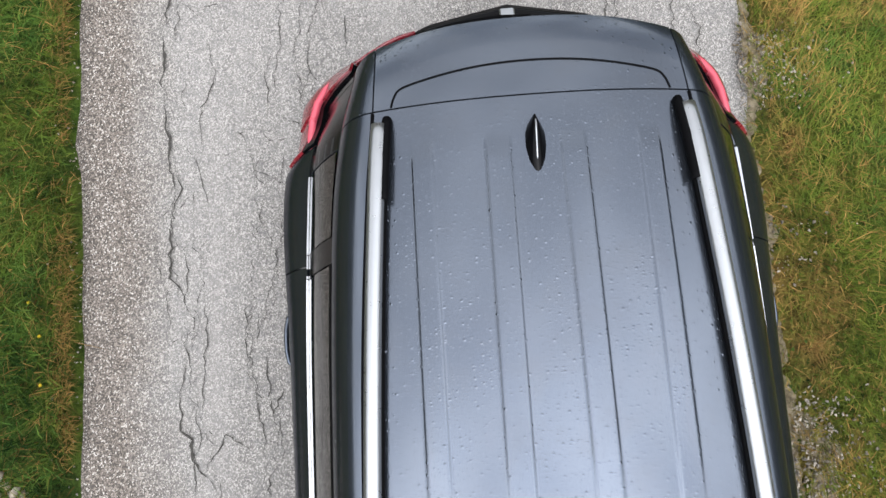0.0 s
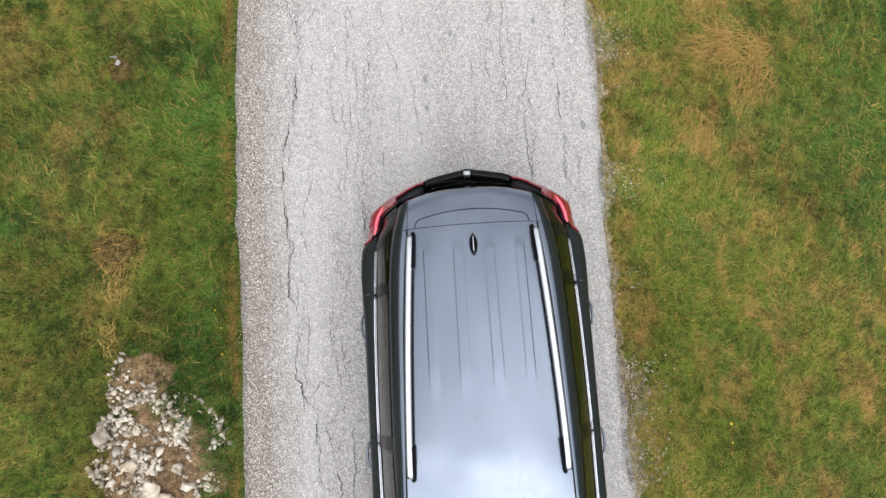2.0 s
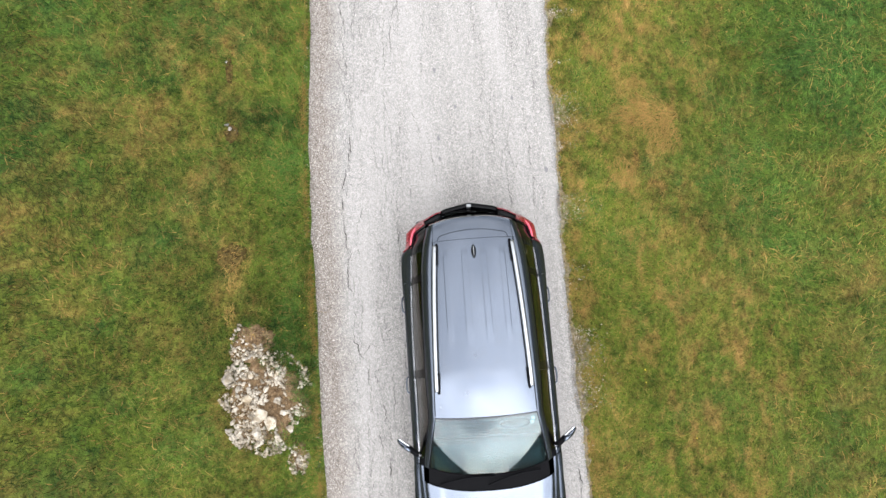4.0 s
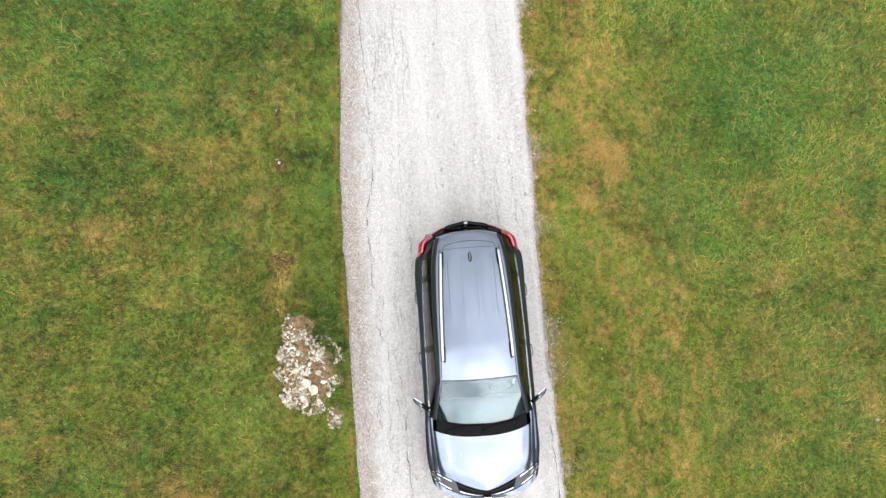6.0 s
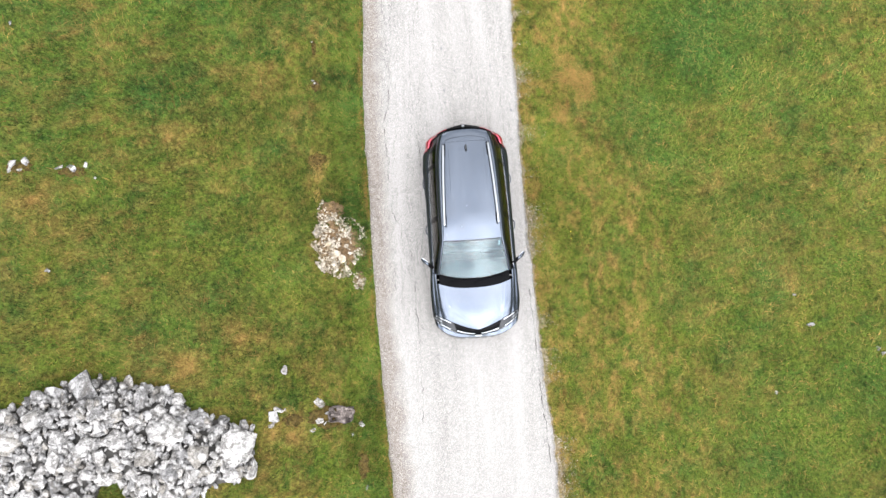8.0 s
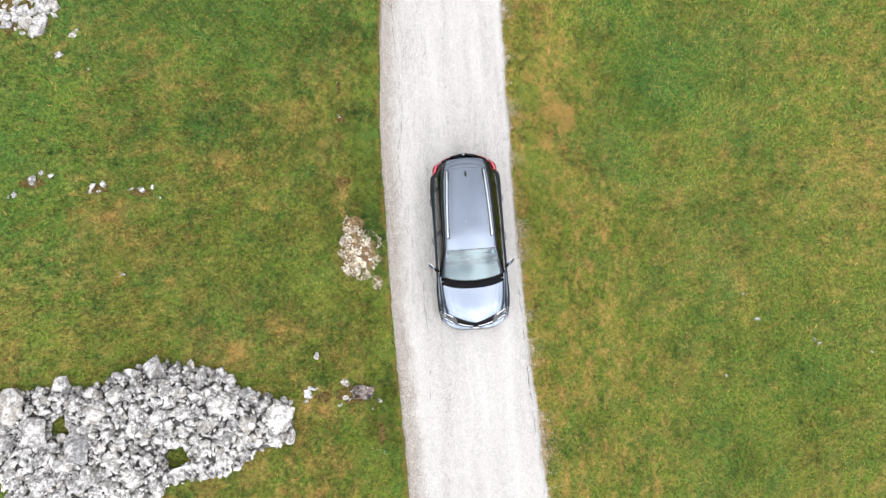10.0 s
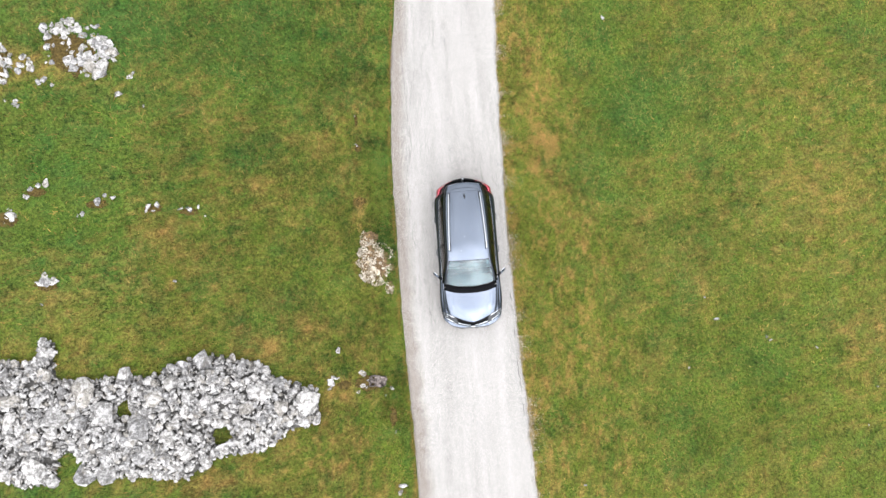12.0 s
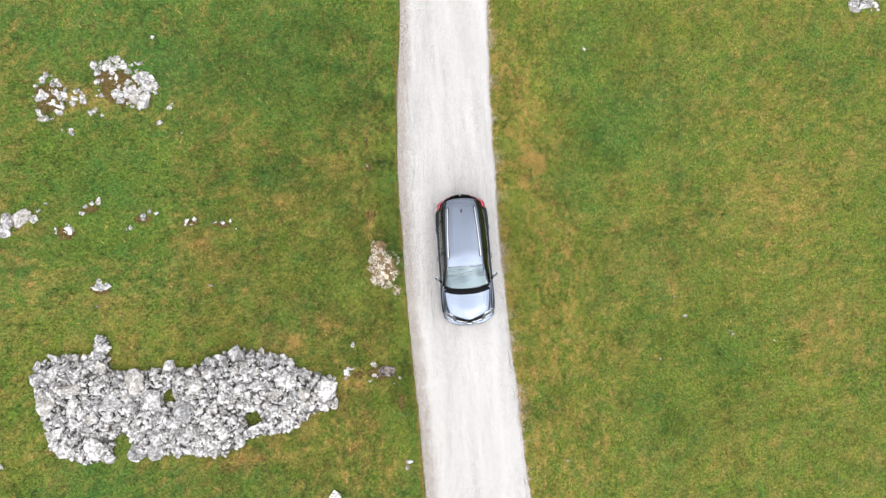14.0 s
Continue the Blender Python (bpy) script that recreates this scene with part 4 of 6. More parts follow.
        if rear is None:
            rear = part("rear_bumper", bm, PAINT, car, "rear bumper, dark grey with black lower edge")
        else:
            part("bumper_half", bm, PAINT, rear)
    bm = bmesh.new()
    box(bm, (1.15, 0.08, 0.16), (0, 2.24, 0.34), (0, 0, 0), 0.03)
    part("bumper_skirt", bm, BLACK_PLASTIC, rear)
    bm = bmesh.new()
    box(bm, (0.52, 0.015, 0.115), (0, 2.276, 0.80), (0, 0, 0), 0.004)
    part("number_plate", bm, WHITE_PAPER, gate)

    # roof rails
    for s in (1, -1):
        def rail_line(y0, y1, n, dx=0.0, dz=0.0):
            pts = []
            for k in range(n):
                y = y0 + (y1 - y0) * k / (n - 1)
                f = (y + 0.06) / 1.72
                x = 0.548 - 0.035 * f - 0.052 * f * f
                u = float(np.interp(y, CAR_YC, range(14)))
                v = 2 * x / float(ease(CAR_XE, u))
                end = min(1.0, (y + 0.075) / 0.12, (1.675 - y) / 0.12)
                z = body_point(u, min(v, 2.0))[2] + 0.012 + 0.026 * max(0.0, end) ** 0.5
                pts.append((s * (x + dx), y, z + dz))
            return pts
        bm = bmesh.new()
        sweep(bm, rail_line(-0.055, 1.655, 60), oval(0.025, 0.019, 16))
        rail = part("roof_rail", bm, SATIN_SILVER, car, "satin silver roof rail")
        bm = bmesh.new()
        sweep(bm, rail_line(-0.05, 1.65, 50, -0.020, -0.014), [(-0.010, -0.02), (0.012, -0.02), (0.012, 0.004), (-0.010, 0.004)])
        part("rail_base", bm, BLACK_PLASTIC, rail)
        for y0, y1 in ((-0.075, 0.16), (1.42, 1.675)):
            bm = bmesh.new()
            sweep(bm, rail_line(y0, y1, 14, -0.022, -0.006), oval(0.016, 0.020, 10))
            part("rail_foot", bm, BLACK_PLASTIC, rail)
        # ditch moulding beside the rail
        bm = bmesh.new()
        ditch = [body_point(u, 2.0 * s) + np.array([0, 0, 0.001]) for u in lin(6.05, 9.98, 50)]
        sweep(bm, ditch, oval(0.006, 0.003, 8))
        part("ditch_trim", bm, BLACK_PLASTIC, car)

    # aerial fin
    bm = bmesh.new()
    rings = []
    for k, (y, hw, hz) in enumerate(((1.455, 0.004, 0.002), (1.475, 0.026, 0.012), (1.51, 0.038, 0.024), (1.55, 0.042, 0.036), (1.59, 0.037, 0.048), (1.615, 0.026, 0.054), (1.635, 0.010, 0.045))):
        ring = []
        for j in range(11):
            a = math.pi * j / 10
            ring.append((0.82 * hw * math.cos(a) ** 1 * (1 - 0.25 * math.sin(a)), y, 1.660 + hz * math.sin(a) ** 1.5))
        rings.append(ring)
    grid_faces(bm, np.array(rings))
    bmesh.ops.recalc_face_normals(bm, faces=bm.faces)
    fin = part("aerial", bm, GLOSS_BLACK, car, "black shark-fin aerial")
    bm = bmesh.new()
    sweep(bm, [(0, 1.47, 1.667), (0, 1.51, 1.682), (0, 1.55, 1.697), (0, 1.59, 1.711), (0, 1.615, 1.718)], oval(0.0025, 0.002, 6))
    part("fin_ridge", bm, SATIN_SILVER, fin)

    # mirrors
    for s in (1, -1):
        bm = bmesh.new()
        made = bmesh.ops.create_uvsphere(bm, u_segments=20, v_segments=12, radius=1.0)["verts"]
        for v in made:
            x, y, z = v.co
            y = y * (0.55 if y > 0 else 1.0)
            x = math.copysign(abs(x) ** 0.8, x)
            z = math.copysign(abs(z) ** 0.8, z)
            v.co = (s * (1.005 + 0.085 * x), -0.665 + 0.055 * y + 0.068 * x, 1.085 + 0.075 * z)
        shell = part("wing_mirror", bm, PAINT, car, "dark grey wing mirror", True)
        bm = bmesh.new()
        sweep(bm, [(s * 0.84, -0.80, 1.03), (s * 0.90, -0.755, 1.045), (s * 0.955, -0.70, 1.06)], oval(0.035, 0.018, 10))
        part("mirror_arm", bm, BLACK_PLASTIC, shell)
        bm = bmesh.new()
        box(bm, (0.15, 0.012, 0.11), (s * 1.005, -0.632, 1.085), (0, 0, s * 38), 0.004)
        part("mirror_glass", bm, CHROME, shell)
        bm = bmesh.new()
        sweep(bm, [(s * 0.965, -0.70, 1.16), (s * 1.03, -0.665, 1.163), (s * 1.085, -0.605, 1.13)], oval(0.006, 0.005, 6))
        part("mirror_rim", bm, BLACK_PLASTIC, shell)

    # wheels
    for wy in WHEEL_Y:
        for s in (1, -1):
            wheel = new("wheel")
            wheel.parent = car
            bm = bmesh.new()
            prof = ((0.24, -0.10), (0.32, -0.112), (0.348, -0.09), (0.355, -0.04), (0.355, 0.04), (0.348, 0.09), (0.32, 0.112), (0.24, 0.10))
            rings = np.array([[(s * (0.775 + a), wy + r * math.cos(2 * math.pi * k / 40), 0.355 + r * math.sin(2 * math.pi * k / 40)) for r, a in prof] for k in range(41)])
            grid_faces(bm, rings)
            bmesh.ops.remove_doubles(bm, verts=bm.verts, dist=0.0005)
            bmesh.ops.recalc_face_normals(bm, faces=bm.faces)
            part("tyre", bm, RUBBER, wheel)
            bm = bmesh.new()
            prof = ((0.24, -0.10), (0.225, 0.0), (0.232, 0.09), (0.245, 0.105))
            rings = np.array([[(s * (0.775 + a), wy + r * math.cos(2 * math.pi * k / 40), 0.355 + r * math.sin(2 * math.pi * k / 40)) for r, a in prof] for k in range(41)])
            grid_faces(bm, rings)
            for k in range(5):
                a = 72 * k
                box(bm, (0.03, 0.055, 0.20), (s * 0.853, wy + 0.125 * math.sin(radians(a)), 0.355 + 0.125 * math.cos(radians(a))), (-a, 0, 0), 0.008)
            bmesh.ops.create_cone(bm, cap_ends=True, segments=24, radius1=0.06, radius2=0.05, depth=0.05, matrix=pose(s * 0.850, wy, 0.355, 0, 90, 0))
            bmesh.ops.recalc_face_normals(bm, faces=bm.faces)
            part("rim", bm, ALLOY, wheel, "five-spoke alloy rim")
            bm = bmesh.new()
            pts = []
            for k in range(31):
                a = radians(-12 + 204 * k / 30)
                fy = wy + 0.405 * math.cos(a)
                pts.append((s * (float(np.interp(fy, FLANK[26:182, 1], FLANK[26:182, 0])) + 0.004), fy, 0.355 + 0.405 * math.sin(a)))
            sweep(bm, pts, oval(0.013, 0.016, 8))
            part("arch_trim", bm, BLACK_PLASTIC, car)
            bm = bmesh.new()
            liner = []
            for k in range(21):
                a = radians(-10 + 200 * k / 20)
                liner.append([(s * x, wy + 0.395 * math.cos(a), 0.355 + 0.395 * math.sin(a)) for x in (0.58, 0.89)])
            grid_faces(bm, np.array(liner))
            part("arch_liner", bm, BLACK_PLASTIC, car)

    # underside and cabin
    bm = bmesh.new()
    box(bm, (1.50, 4.1, 0.06), (0, 0, 0.30), (0, 0, 0), 0.02)
    box(bm, (1.72, 1.80, 0.05), (0, -0.04, 0.36), (0, 0, 0), 0.01)
    part("underbody", bm, BLACK_PLASTIC, car)
    bm = bmesh.new()
    box(bm, (1.40, 0.42, 0.22), (0, -0.86, 0.90), (8, 0, 0), 0.08, 4)
    part("dashboard", bm, DASH, car, "dark dashboard behind the windscreen")
    for s in (1, -1):
        bm = bmesh.new()
        box(bm, (0.05, 2.55, 0.64), (s * 0.785, 0.42, 0.70), (0, 0, 0), 0.02)
        part("door_lining", bm, DASH, car)
    bm = bmesh.new()
    box(bm, (1.20, 0.05, 0.62), (0, 1.98, 0.66), (0, 0, 0), 0.02)
    part("tailgate_lining", bm, DASH, car)
    bm = bmesh.new()
    box(bm, (1.36, 0.75, 0.06), (0, 1.55, 0.97), (0, 0, 0), 0.02)
    part("luggage_cover", bm, DASH, car)
    bm = bmesh.new()
    box(bm, (1.44, 2.6, 0.30), (0, 0.9, 0.52), (0, 0, 0), 0.05)
    part("cabin_floor", bm, DASH, car)
    for s in (1, -1):
        bm = bmesh.new()
        box(bm, (0.50, 0.52, 0.18), (s * 0.36, -0.02, 0.70), (6, 0, 0), 0.07, 4)
        seat = part("front_seat", bm, UPHOLSTERY, car, "grey front seat with headrest", True)
        bm = bmesh.new()
        box(bm, (0.48, 0.15, 0.60), (s * 0.36, 0.27, 1.05), (-14, 0, 0), 0.06, 4)
        part("backrest", bm, UPHOLSTERY, seat, "", True)
        bm = bmesh.new()
        box(bm, (0.27, 0.10, 0.17), (s * 0.36, 0.35, 1.42), (-10, 0, 0), 0.04, 4)
        part("headrest", bm, UPHOLSTERY, seat, "", True)
    bm = bmesh.new()
    box(bm, (1.30, 0.15, 0.58), (0, 1.25, 1.0), (-16, 0, 0), 0.06, 4)
    bench = part("rear_bench", bm, UPHOLSTERY, car, "grey rear bench", True)
    bm = bmesh.new()
    box(bm, (1.28, 0.48, 0.17), (0, 0.97, 0.72), (5, 0, 0), 0.06, 4)
    part("bench_cushion", bm, UPHOLSTERY, bench, "", True)
    bm = bmesh.new()
    ring = [(0.36 + 0.185 * math.cos(2 * math.pi * k / 32), -0.50 + 0.07 * math.sin(2 * math.pi * k / 32), 0.98 + 0.17 * math.sin(2 * math.pi * k / 32)) for k in range(33)]
    sweep(bm, ring, oval(0.014, 0.014, 8), False)
    part("steering_wheel", bm, DASH, car)
    bm = bmesh.new()
    box(bm, (0.24, 0.04, 0.07), (0.0, -0.40, 1.50), (20, 0, 0), 0.02, 3)
    part("inner_mirror", bm, DASH, car)
    bm = bmesh.new()
    for k, (a, c) in enumerate(((5.62, 1.66), (5.75, 1.72))):
        p = body_grid(lin(a, a + 0.10, 3), lin(c, c + 0.13, 3))
        slab(bm, p - np.array([0, 0, 0.012]), 0.001, (0, 0.1, 0.5))
    part("sticker", bm, WHITE_PAPER, car, "white windscreen stickers")
    # it leans a little with the lane's camber
    car.matrix_basis = pose(0.050, 0, 0.006, 0, -1.8, 0)
    return car


build_car()


# ---------------------------------------------------------------- rocks
def rock_mesh(name, seed, points, squash, mat, rough=0.0):
    """An angular stone about one metre across, sitting on z = -0.3."""
    rng = random.Random(seed)
    bm = bmesh.new()
    for _ in range(points):
        a, c = rng.uniform(0, 2 * math.pi), rng.uniform(-1, 1)
        r = (1 - c * c) ** 0.5
        k = rng.uniform(0.78, 1.0)
        bm.verts.new((0.5 * k * r * math.cos(a), 0.5 * k * r * math.sin(a) * rng.uniform(0.8, 1.0), 0.5 * k * c * squash))
    got = bmesh.ops.convex_hull(bm, input=bm.verts)
    bmesh.ops.delete(bm, geom=[g for g in got["geom_interior"] if isinstance(g, bmesh.types.BMVert)], context='VERTS')
    if rough:
        bmesh.ops.subdivide_edges(bm, edges=bm.edges, cuts=1, use_grid_fill=True)
        for v in bm.verts:
            d = noise.noise(v.co * 3.0 + Vector((seed, 0, 0))) * rough + noise.noise(v.co * 8.0 + Vector((0, seed, 0))) * rough * 0.5
            v.co += v.co.normalized() * d
    me = bpy.data.meshes.new(name)
    bmesh.ops.recalc_face_normals(bm, faces=bm.faces)
    bm.to_mesh(me)
    bm.free()
    me.materials.append(mat)
    return me


SMALL_ROCKS = [rock_mesh("stone", 100 + k, 11, 0.48, LIMESTONE) for k in range(12)]
BIG_ROCKS = [rock_mesh("boulder", 200 + k, 14, 0.46, LIMESTONE, 0.055) for k in range(10)]
SLAB_ROCKS = [rock_mesh("slab", 300 + k, 18, 0.34, LIMESTONE, 0.10) for k in range(8)]
PALE_ROCKS = [rock_mesh("stone", 400 + k, 18, 0.62, PALE_STONE) for k in range(8)]


def set_rock(name, me, x, y, z, size, rng, parent=None, tilt=25, stretch=0.3):
    ob = new(name, me)
    sx, sy = size * rng.uniform(1 - stretch, 1 + stretch), size * rng.uniform(1 - stretch, 1 + stretch)
    ob.matrix_world = pose(x, y, z, rng.uniform(-tilt, tilt), rng.uniform(-tilt, tilt), rng.uniform(0, 360)) @ Matrix.Diagonal((sx, sy, size, 1))
    if parent is not None:
        ob.parent = parent
    return ob


def in_polygon(x, y, poly):
    inside = np.zeros(np.shape(x), bool)
    n = len(poly)
    for i in range(n):
        x0, y0 = poly[i]
        x1, y1 = poly[(i + 1) % n]
        cond = (y0 > y) != (y1 > y)
        inside ^= cond & (x < (x1 - x0) * (y - y0) / ((y1 - y0) if y1 != y0 else 1e-9) + x0)
    return inside


# outline of the long rubble bank
BANK = ((-14.75, -2.6), (-14.8, -3.5), (-14.35, -4.8), (-14.2, -5.5), (-13.1, -6.0), (-11.0, -5.85), (-8.5, -6.1), (-7.7, -5.6), (-6.2, -5.4), (-5.7, -5.0),
        (-4.75, -4.8), (-4.75, -3.8), (-5.95, -3.35), (-6.3, -2.95), (-7.8, -2.55), (-8.6, -2.7), (-9.55, -3.1), (-12.2, -3.0), (-12.35, -2.55), (-12.3, -1.75), (-12.7, -1.72), (-12.85, -2.4), (-13.9, -2.4))
BANK_HOLES = ((-11.8, -5.55, 0.38), (-10.3, -3.97, 0.22), (-7.5, -4.95, 0.26))


def bank_depth(x, y):
    """How far inside the bank's outline a place lies."""
    d = np.full(np.shape(x), 9.0)
    n = len(BANK)
    for i in range(n):
        ax, ay = BANK[i]
        bx, by = BANK[(i + 1) % n]
        t = np.clip(((x - ax) * (bx - ax) + (y - ay) * (by - ay)) / ((bx - ax) ** 2 + (by - ay) ** 2), 0, 1)
        d = np.minimum(d, np.hypot(x - ax - t * (bx - ax), y - ay - t * (by - ay)))
    d = np.where(in_polygon(x, y, BANK), d, -d)
    for hx, hy, r in BANK_HOLES:
        d = np.minimum(d, np.hypot(x - hx, y - hy) - r)
    return d


BANK_STEP = 0.03
BANK_TABLE = bank_depth(*np.meshgrid(np.arange(-15.6, -4.0, BANK_STEP), np.arange(-6.8, -1.2, BANK_STEP))).tolist()


def bank_depth_at(x, y):
    """The same at one place, from a table."""
    j, i = round((y + 6.8) / BANK_STEP), round((x + 15.6) / BANK_STEP)
    return BANK_TABLE[min(max(j, 0), len(BANK_TABLE) - 1)][min(max(i, 0), len(BANK_TABLE[0]) - 1)]


def bank_height(x, y):
    d = np.maximum(bank_depth(x, y), 0)
    return 0.38 * np.minimum(1, d / 0.55) ** 0.7 + 0.10 * (value_noise(x, y, 1.3, 131, 2) - 0.5) * np.minimum(1, d / 0.5)


def build_bank():
    bank = new("rubble_bank")
    tagged(bank, "long bank of heaped grey-white limestone rubble in the meadow", "rock pile")
    # core sheet under the stones, coloured dark as the shade in their gaps
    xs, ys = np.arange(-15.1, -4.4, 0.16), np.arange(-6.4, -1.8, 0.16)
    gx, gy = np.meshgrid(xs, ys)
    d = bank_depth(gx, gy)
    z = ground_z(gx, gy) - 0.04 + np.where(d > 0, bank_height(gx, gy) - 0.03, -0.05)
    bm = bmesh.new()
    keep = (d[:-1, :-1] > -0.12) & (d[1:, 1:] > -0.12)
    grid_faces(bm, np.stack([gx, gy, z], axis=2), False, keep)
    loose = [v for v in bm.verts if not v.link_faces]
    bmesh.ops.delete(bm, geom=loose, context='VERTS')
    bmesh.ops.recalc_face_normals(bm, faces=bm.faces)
    part("rubble_core", bm, RUBBLE_SHADE, bank)
    rng = random.Random(7)
    placed = []
    tries = (((0.58, 1.0), 44, 0.70), ((0.34, 0.58), 140, 0.68), ((0.20, 0.34), 116, 0.72))
    for (lo, hi), count, space in tries:
        made = 0
        for _ in range(9000):
            if made >= count:
                break
            x, y = rng.uniform(-15, -4.5), rng.uniform(-6.2, -1.9)
            size = rng.uniform(lo, hi)
            if bank_depth_at(x, y) < size * rng.choice((0.05, 0.22, 0.3)):
                continue
            if lo > 0.5 and y < -4.3 and rng.random() < 0.85:
                continue
            if any((x - a) ** 2 + (y - b) ** 2 < (space * 0.5 * (size + s)) ** 2 for a, b, s in placed):
                continue
            placed.append((x, y, size))
            made += 1
            z = gz(x, y) + float(bank_height(np.array(x), np.array(y))) + size * 0.05
            me = rng.choice(BIG_ROCKS) if size > 0.34 else rng.choice(SMALL_ROCKS)
            set_rock("boulder" if size > 0.34 else "stone", me, x, y, z, size, rng, bank)
    # the fill of small rubble between
    bm = bmesh.new()
    verts, faces, sizes = [], [], []
    shapes = []
    for me in SMALL_ROCKS:
        co = np.array([v.co[:] for v in me.vertices])
        shapes.append((co, [list(p.vertices) for p in me.polygons]))
    bm.free()
    base = 0
    made = 0
    while made < 3800:
        x, y = rng.uniform(-15, -4.5), rng.uniform(-6.2, -1.9)
        size = 0.10 + 0.24 * rng.random() ** 1.5
        if bank_depth_at(x, y) < 0.02:
            continue
        co, fs = rng.choice(shapes)
        z = gz(x, y) + float(bank_height(np.array(x), np.array(y))) + size * 0.1 + 0.04 * rng.random()
        m = pose(x, y, z, rng.uniform(-28, 28), rng.uniform(-28, 28), rng.uniform(0, 360)) @ Matrix.Diagonal((size, size * rng.uniform(0.6, 1), size, 1))
        a = np.array(m)
        verts.append(co @ a[:3, :3].T + a[:3, 3])
        for f in fs:
            faces.extend(i + base for i in f)
            sizes.append(len(f))
        base += len(co)
        made += 1
    fill = raw_mesh("rubble_fill", np.concatenate(verts), np.array(faces), np.array(sizes), LIMESTONE)
    fill.parent = bank
    tagged(fill, kind="stuff")


build_bank()


def cluster(name, label, places, seed, meshes, category="rock", soil=None):
    """A small outcrop: stones at the given places (x, y, size)."""
    rng = random.Random(seed)
    thing = new(name)
    tagged(thing, label, category)
    x0 = sum(p[0] for p in places) / len(places)
    y0 = sum(p[1] for p in places) / len(places)
    thing.location = (x0, y0, gz(x0, y0))
    inv = Matrix.Translation(thing.location).inverted()
    for x, y, size in places:
        me = rng.choice(meshes)
        z = gz(x, y) + size * 0.08
        ob = set_rock("stone", me, x, y, z, size, rng, None, 14)
        ob.matrix_world = inv @ ob.matrix_world
        ob.parent = thing
    return thing


def scatter(seed, n, x0, y0, rx, ry, lo, hi):
    rng = random.Random(seed)
    out = []
    for _ in range(n):
        a, r = rng.uniform(0, 2 * math.pi), rng.random() ** 0.5
        out.append((x0 + rx * r * math.cos(a), y0 + ry * r * math.sin(a), lo + (hi - lo) * rng.random() ** 2.0))
    return out


# flat limestone outcrops in the upper meadow
cluster("limestone_outcrop", "flat weathered white limestone outcrop with grassy hollows", scatter(1, 58, -11.45, 7.05, 0.74, 0.62, 0.16, 0.62) + scatter(91, 26, -11.75, 7.75, 0.75, 0.45, 0.10, 0.34) + scatter(2, 16, -12.6, 7.3, 0.5, 0.7, 0.12, 0.4) + scatter(3, 22, -12.5, 8.15, 0.65, 0.25, 0.12, 0.45), 11, SLAB_ROCKS + BIG_ROCKS)
cluster("limestone_outcrop", "small broken grey limestone outcrop in dry grass", scatter(4, 80, -14.6, 7.0, 0.6, 0.9, 0.09, 0.42), 12, SLAB_ROCKS + SMALL_ROCKS)
cluster("limestone_outcrop", "scattered pale stones beside the outcrop", scatter(5, 8, -13.6, 6.9, 0.3, 0.3, 0.15, 0.4) + scatter(6, 7, -13.8, 5.7, 0.35, 0.2, 0.1, 0.25) + scatter(61, 6, -12.9, 6.3, 0.3, 0.2, 0.1, 0.35), 13, SLAB_ROCKS)
cluster("limestone_outcrop", "grey limestone stones at the meadow's far edge", scatter(7, 30, 17.5, 10.1, 0.95, 0.5, 0.15, 0.6), 14, SLAB_ROCKS + SMALL_ROCKS)
cluster("limestone_slab", "long flat grey limestone slab in the turf", [(-15.9, 2.45, 0.75), (-15.4, 2.55, 0.7), (-15.0, 2.5, 0.45), (-14.85, 2.75, 0.2), (-16.0, 2.1, 0.7)], 15, SLAB_ROCKS)
cluster("limestone_slab", "curved pale limestone rib in the turf", [(-13.35, 2.6, 0.3), (-13.25, 2.8, 0.3), (-13.0, 2.92, 0.28), (-12.75, 3.0, 0.36)], 16, SLAB_ROCKS)
cluster("stone_group", "broken pale stones among dark weeds", scatter(8, 9, -13.95, 1.9, 0.4, 0.35, 0.12, 0.36), 17, SMALL_ROCKS)
cluster("stone_group", "small white stones in the grass", [(-11.65, 1.95, 0.26), (-11.8, 1.9, 0.12), (-11.2, 2.3, 0.34), (-11.0, 2.5, 0.2), (-10.75, 2.42, 0.26)], 18, SMALL_ROCKS)
cluster("stone_group", "pair of white stones in the grass", [(-9.75, 2.02, 0.34), (-9.4, 2.1, 0.36), (-9.55, 1.95, 0.14)], 19, SMALL_ROCKS)
cluster("stone_group", "small white stones in brown turf", [(-8.75, 1.95, 0.2), (-8.5, 1.92, 0.26), (-8.3, 1.8, 0.12), (-8.2, 2.0, 0.14), (-8.0, 1.7, 0.1)], 20, SMALL_ROCKS)
cluster("boulder", "low grey pitted boulder in the turf", [(-12.65, -0.08, 0.5), (-12.45, -0.1, 0.34), (-12.8, -0.12, 0.3), (-12.7, 0.08, 0.24)], 21, SLAB_ROCKS)
cluster("stone_group", "white stones at the lane's edge by the bank", [(-4.35, -3.62, 0.36), (-4.25, -3.48, 0.25), (-4.4, -3.8, 0.14), (-4.1, -3.5, 0.12)], 22, SMALL_ROCKS)
cluster("stone_group", "pale stones in bare soil beside a weathered block", [(-3.2, -3.6, 0.24), (-3.4, -3.42, 0.28), (-3.42, -3.78, 0.22), (-3.3, -3.85, 0.14), (-3.55, -3.95, 0.12), (-2.55, -3.9, 0.15), (-2.75, -4.1, 0.1)], 23, SLAB_ROCKS + SMALL_ROCKS)


